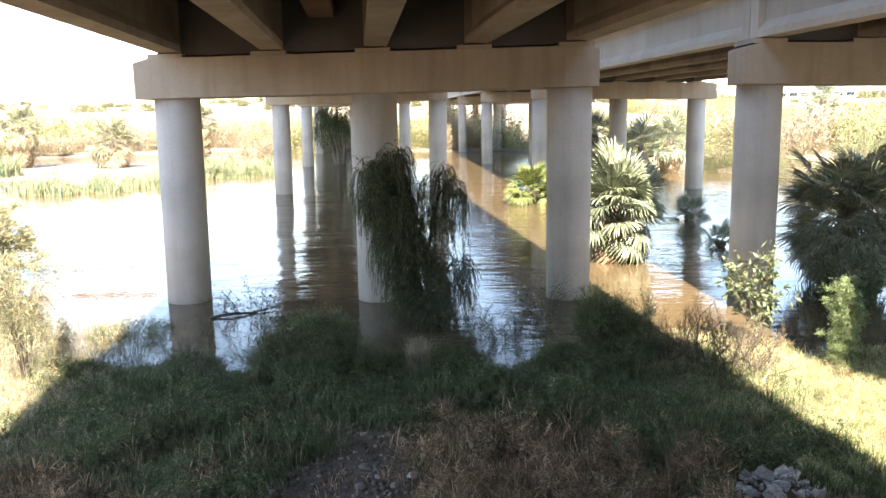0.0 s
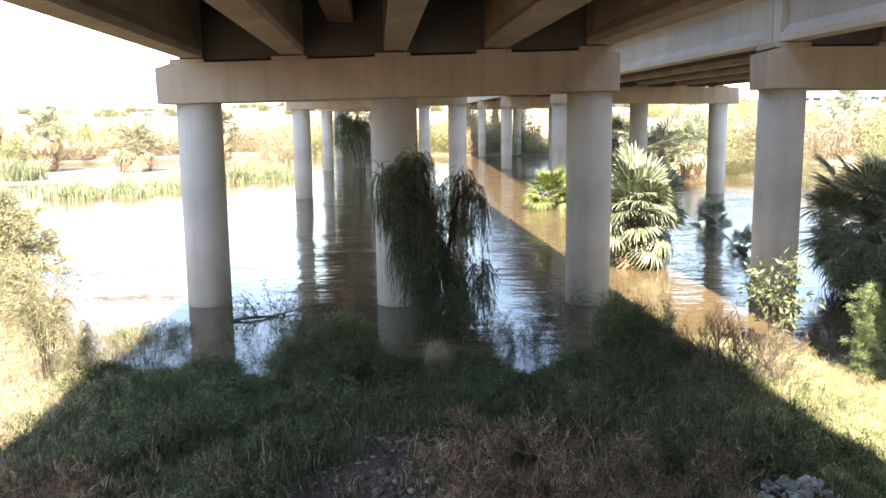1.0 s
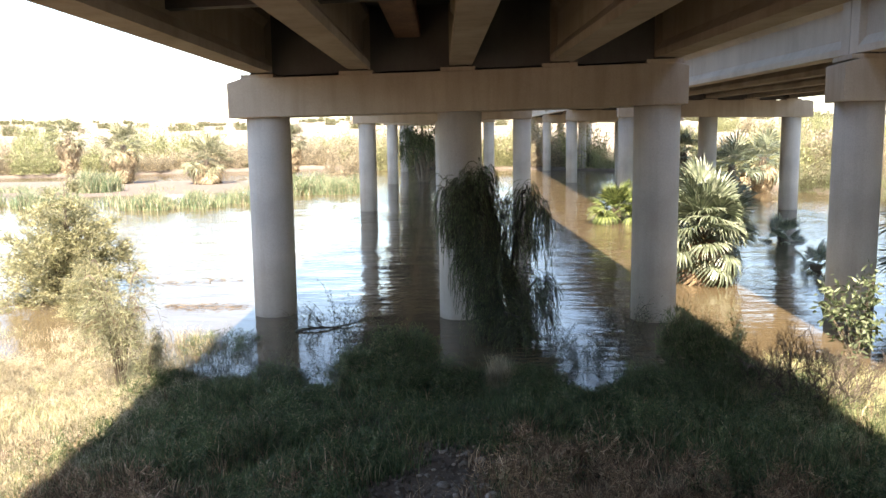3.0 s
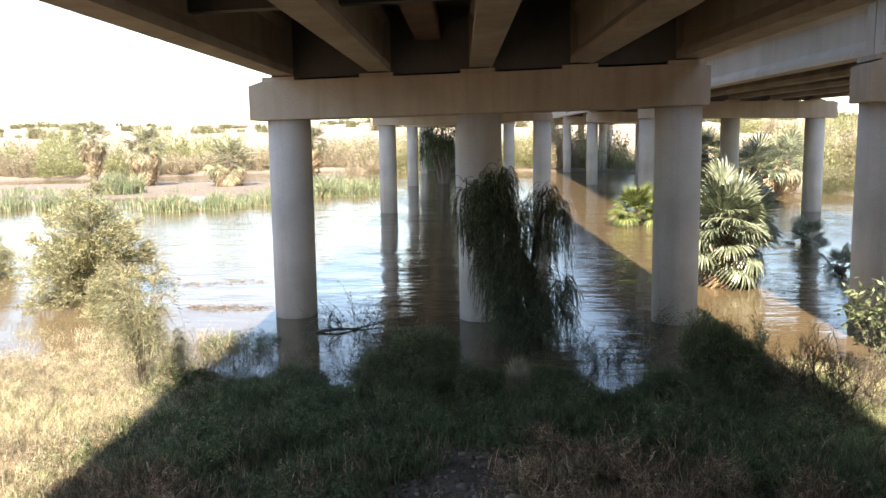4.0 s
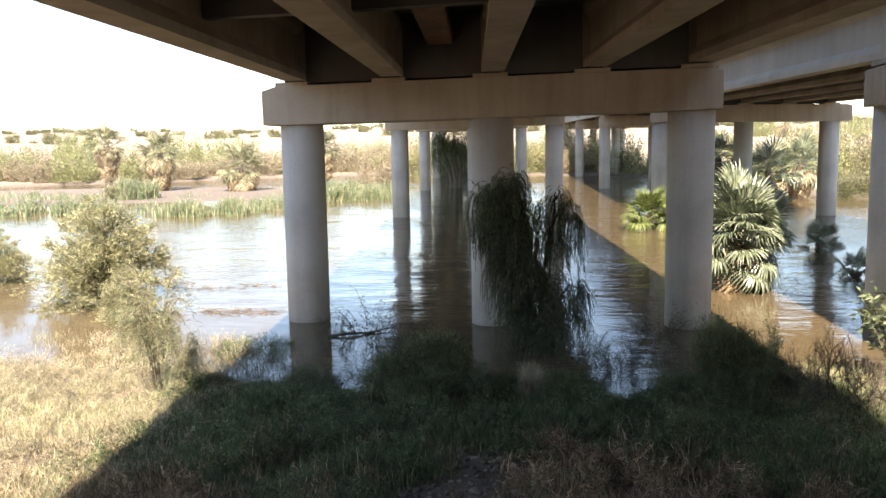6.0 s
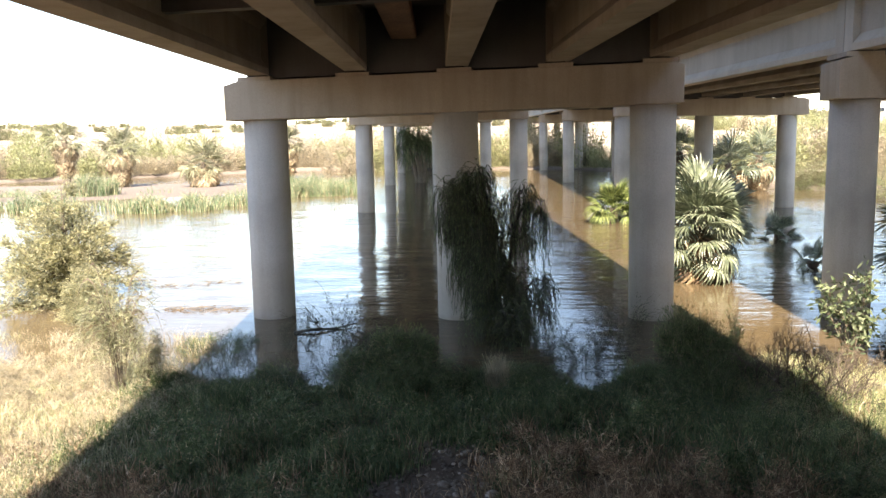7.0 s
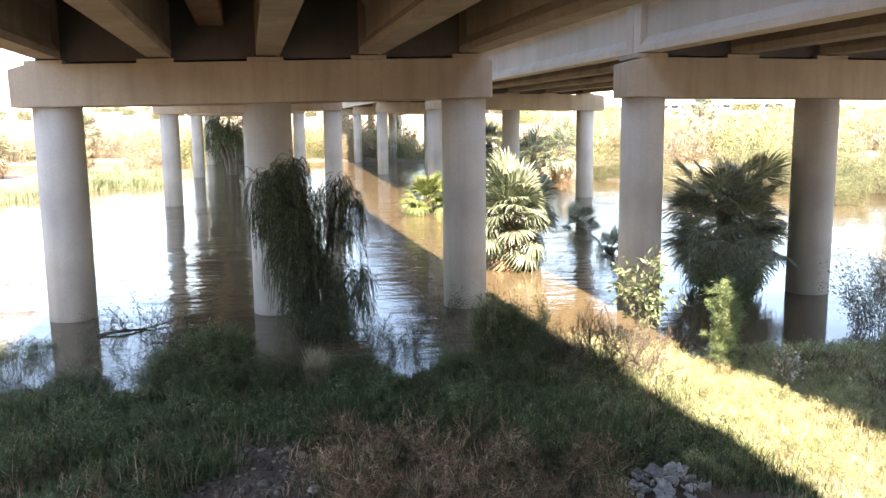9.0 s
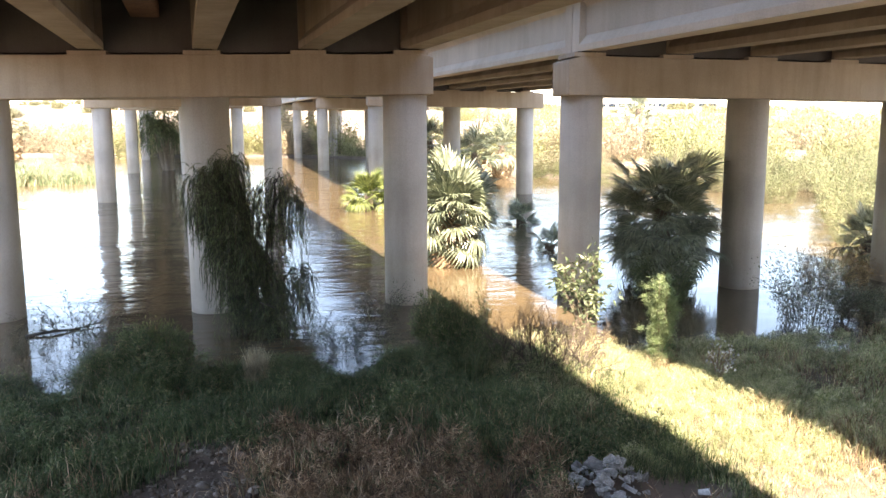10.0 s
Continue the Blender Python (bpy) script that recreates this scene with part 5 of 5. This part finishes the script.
# stones, rubble and litter
def stone_mesh(seed, name, mat, sharp=False):
    rng = random.Random(seed)
    bm = bmesh.new()
    bmesh.ops.create_icosphere(bm, subdivisions=1 if sharp else 2, radius=0.5)
    k = Vector((rng.uniform(0.8, 1.2), rng.uniform(0.6, 1.0), rng.uniform(0.4, 0.75)))
    for v in bm.verts:
        d = 1 + (0.35 if sharp else 0.18) * noise.noise(v.co * 2.1 + Vector((seed, 0, 0)))
        v.co = Vector((v.co.x * k.x * d, v.co.y * k.y * d, v.co.z * k.z * d))
    return mesh_of(name, bm, mat, not sharp)


stones = [stone_mesh(s, "stone", STONE) for s in range(5)]
rng = random.Random(5)
for k in range(120):
    y = rng.uniform(7.0, 10.5) if k % 4 else rng.uniform(9.9, 10.5)
    x = -1.1 + rng.uniform(-1.2, 1.7)
    s = rng.choice((0.05, 0.06, 0.07, 0.09, 0.11, 0.16))
    o = new("stone", stones[k % 5])
    o.matrix_basis = pose(x, y, float(ground_z(x, y)) + s * 0.12, 0, 0, rng.uniform(0, 360)) @ Matrix.Scale(s, 4)
    tagged(o, "dusty grey rounded stone lying in the gravel", "stone", "gravel stones")
nr = np.random.default_rng(8)
N = 3000
gx, gy = nr.uniform(-2.4, 0.9, N), nr.uniform(6.6, 10.6, N)
near_gravel = in_gravel(gx, gy) | (nr.random(N) < 0.15)
gx, gy = gx[near_gravel], gy[near_gravel]
gs = 0.01 + 0.045 * nr.random(len(gx)) ** 2.5
octa = np.array([(1, 0, 0), (0, 0.8, 0), (-1, 0.1, 0), (0.1, -0.9, 0), (0.1, 0, 0.7), (0, 0, -0.5)])
ang = nr.uniform(0, 6.28, len(gx))
rot = np.stack([np.stack([np.cos(ang), -np.sin(ang)], 1), np.stack([np.sin(ang), np.cos(ang)], 1)], 1)
pv = np.einsum("nij,kj->nki", rot, octa[:, :2])
pv = np.concatenate([pv, np.broadcast_to(octa[None, :, 2:], (len(gx), 6, 1))], 2) * gs[:, None, None] + np.stack([gx, gy, ground_z(gx, gy) + gs * 0.3], 1)[:, None, :]
oct_f = np.array([(0, 1, 4), (1, 2, 4), (2, 3, 4), (3, 0, 4), (1, 0, 5), (2, 1, 5), (3, 2, 5), (0, 3, 5)])
tagged(new("gravel", mesh_np("gravel", pv.reshape(-1, 3), (np.arange(len(gx))[:, None, None] * 6 + oct_f).reshape(-1, 3), STONE, 3)), "grey pebbles on the bare patch of bank", "gravel", kind="stuff")

def shard_mesh(seed):
    rng = random.Random(seed)
    bm = bmesh.new()
    bmesh.ops.create_cube(bm, size=1.0)
    k = (rng.uniform(0.7, 1.2), rng.uniform(0.5, 0.9), rng.uniform(0.2, 0.55))
    for v in bm.verts:
        v.co = Vector((v.co.x * k[0] * rng.uniform(0.35, 1.35), v.co.y * k[1] * rng.uniform(0.35, 1.35), v.co.z * k[2] * rng.uniform(0.4, 1.5)))
    bmesh.ops.bevel(bm, geom=list(bm.edges), offset=0.05, segments=1, affect="EDGES")
    return mesh_of("lump", bm, RUBBLE)


pile = thing("rubble_pile", 3.62, 8.05, float(ground_z(3.62, 8.05)), "heap of grey broken concrete lumps in grass", "rubble")
lumps = [shard_mesh(40 + s) for s in range(8)]
rng = random.Random(14)
for k in range(150):
    r, a = 0.46 * math.sqrt(rng.random()), rng.uniform(0, 6.28)
    s = rng.choice((0.03, 0.04, 0.05, 0.05, 0.06, 0.08, 0.1, 0.13, 0.19))
    part("lump", lumps[k % 8], pile, m=pose(r * math.cos(a), r * math.sin(a), 0.02 + (0.46 - r) * 0.6 * rng.random(), rng.uniform(-50, 50), rng.uniform(-50, 50), rng.uniform(0, 360)) @ Matrix.Scale(s, 4))

cup = thing("paper_cup", 4.43, 7.54, float(ground_z(4.43, 7.54)) + 0.05, "white paper cup lying on the ground", "cup")
bm = bmesh.new()
prof = [(0.001, 0.0), (0.034, 0.0), (0.036, 0.006), (0.048, 0.15), (0.052, 0.152), (0.052, 0.158), (0.046, 0.158), (0.034, 0.01), (0.001, 0.008)]
rings = [[bm.verts.new((r * math.cos(2 * math.pi * k / 20), r * math.sin(2 * math.pi * k / 20), z)) for k in range(20)] for r, z in prof]
for a, b in zip(rings, rings[1:]):
    for k in range(20):
        bm.faces.new((a[k], a[(k + 1) % 20], b[(k + 1) % 20], b[k]))
part("cup_body", mesh_of("cup_body", bm, PAPER, True), cup, m=pose(0, 0, 0, 82, 0, 65) @ Matrix.Scale(0.78, 4))

bottle = thing("plastic_bottle", 2.08, 14.6, 0.0, "small white plastic bottle floating by the bank", "bottle")
bm = bmesh.new()
prof = [(0.001, 0.0), (0.036, 0.004), (0.04, 0.02), (0.04, 0.15), (0.03, 0.19), (0.015, 0.21), (0.015, 0.225), (0.001, 0.226)]
rings = [[bm.verts.new((r * math.cos(2 * math.pi * k / 16), r * math.sin(2 * math.pi * k / 16), z)) for k in range(16)] for r, z in prof]
for a, b in zip(rings, rings[1:]):
    for k in range(16):
        bm.faces.new((a[k], a[(k + 1) % 16], b[(k + 1) % 16], b[k]))
part("bottle_body", mesh_of("bottle_body", bm, PAPER, True), bottle, m=pose(0, 0, 0.0, 62, 0, 30))

# drift on the water
for k, (dx, dy, rx, ry, n) in enumerate(((-8.0, 19.9, 1.1, 0.3, 260), (-10.4, 23.4, 1.3, 0.2, 130), (-9.0, 23.9, 0.5, 0.1, 60), (-12.2, 24.3, 0.9, 0.15, 90))):
    nr = np.random.default_rng(90 + k)
    a, r = nr.uniform(0, 6.28, n), np.sqrt(nr.random(n))
    p = np.stack([dx + rx * r * np.cos(a), dy + ry * r * np.sin(a), nr.uniform(0.005, 0.05, n)], 1)
    w = nr.normal(size=(n, 3)) * [1, 0.6, 0.12]
    v, f = leaves_np(p, w, 0.26, 0.012, nr)
    tagged(new("floating_debris", mesh_np("floating_debris", v, f, DRIFT, 3)), "raft of brown reeds and twigs drifting on the river", "debris", "drift rafts", "stuff")


# buildings on the far rise
def building(x, y, z, length, height, turn, bays, label):
    b = thing("building", x, y, z, label, "building", "far buildings")
    b.matrix_basis = pose(x, y, z, 0, 0, turn)
    bm = bmesh.new()
    L, h, d = length / 2, height, 12
    box_bm(bm, [(-L, 0, -3), (L, 0, -3), (L, d, -3), (-L, d, -3), (-L, 0, h), (L, 0, h), (L, d, h), (-L, d, h)])
    part("wall", mesh_of("wall", bm, ADOBE), b)
    bm = bmesh.new()
    box_bm(bm, [(-L - 0.6, -0.6, h), (L + 0.6, -0.6, h), (L + 0.6, d + 0.6, h), (-L - 0.6, d + 0.6, h), (-L - 0.6, -0.6, h + 0.5), (L + 0.6, -0.6, h + 0.5), (L + 0.6, d + 0.6, h + 0.5), (-L - 0.6, d + 0.6, h + 0.5)])
    part("roof", mesh_of("roof", bm, GIRDER), b)
    w = length / bays
    bm = bmesh.new()
    box_bm(bm, [(-0.36 * w, -0.12, -0.7), (0.36 * w, -0.12, -0.7), (0.36 * w, 0.1, -0.7), (-0.36 * w, 0.1, -0.7), (-0.36 * w, -0.12, 0.7), (0.36 * w, -0.12, 0.7), (0.36 * w, 0.1, 0.7), (-0.36 * w, 0.1, 0.7)])
    pane = mesh_of("pane", bm, GLASS)
    bm = bmesh.new()
    for xa, xb, za, zb in ((-0.4, -0.36, -0.75, 0.75), (0.36, 0.4, -0.75, 0.75), (-0.36, 0.36, 0.7, 0.78), (-0.36, 0.36, -0.78, -0.7)):
        box_bm(bm, [(xa * w, -0.2, za), (xb * w, -0.2, za), (xb * w, 0.05, za), (xa * w, 0.05, za), (xa * w, -0.2, zb), (xb * w, -0.2, zb), (xb * w, 0.05, zb), (xa * w, 0.05, zb)])
    surround = mesh_of("window", bm, ADOBE)
    for k in range(bays):
        for hz in np.arange(1.9, height - 0.8, 3.2):
            part("pane", pane, part("window", surround, b, m=pose(-L + w * (k + 0.5), 0, float(hz))))


building(150, 300, 9.4, 46, 5.2, -20, 12, "long pale building with blue windows beyond the trees")
building(-239, 405, 12.4, 15, 3.0, 20, 4, "low pale building on the distant rise")
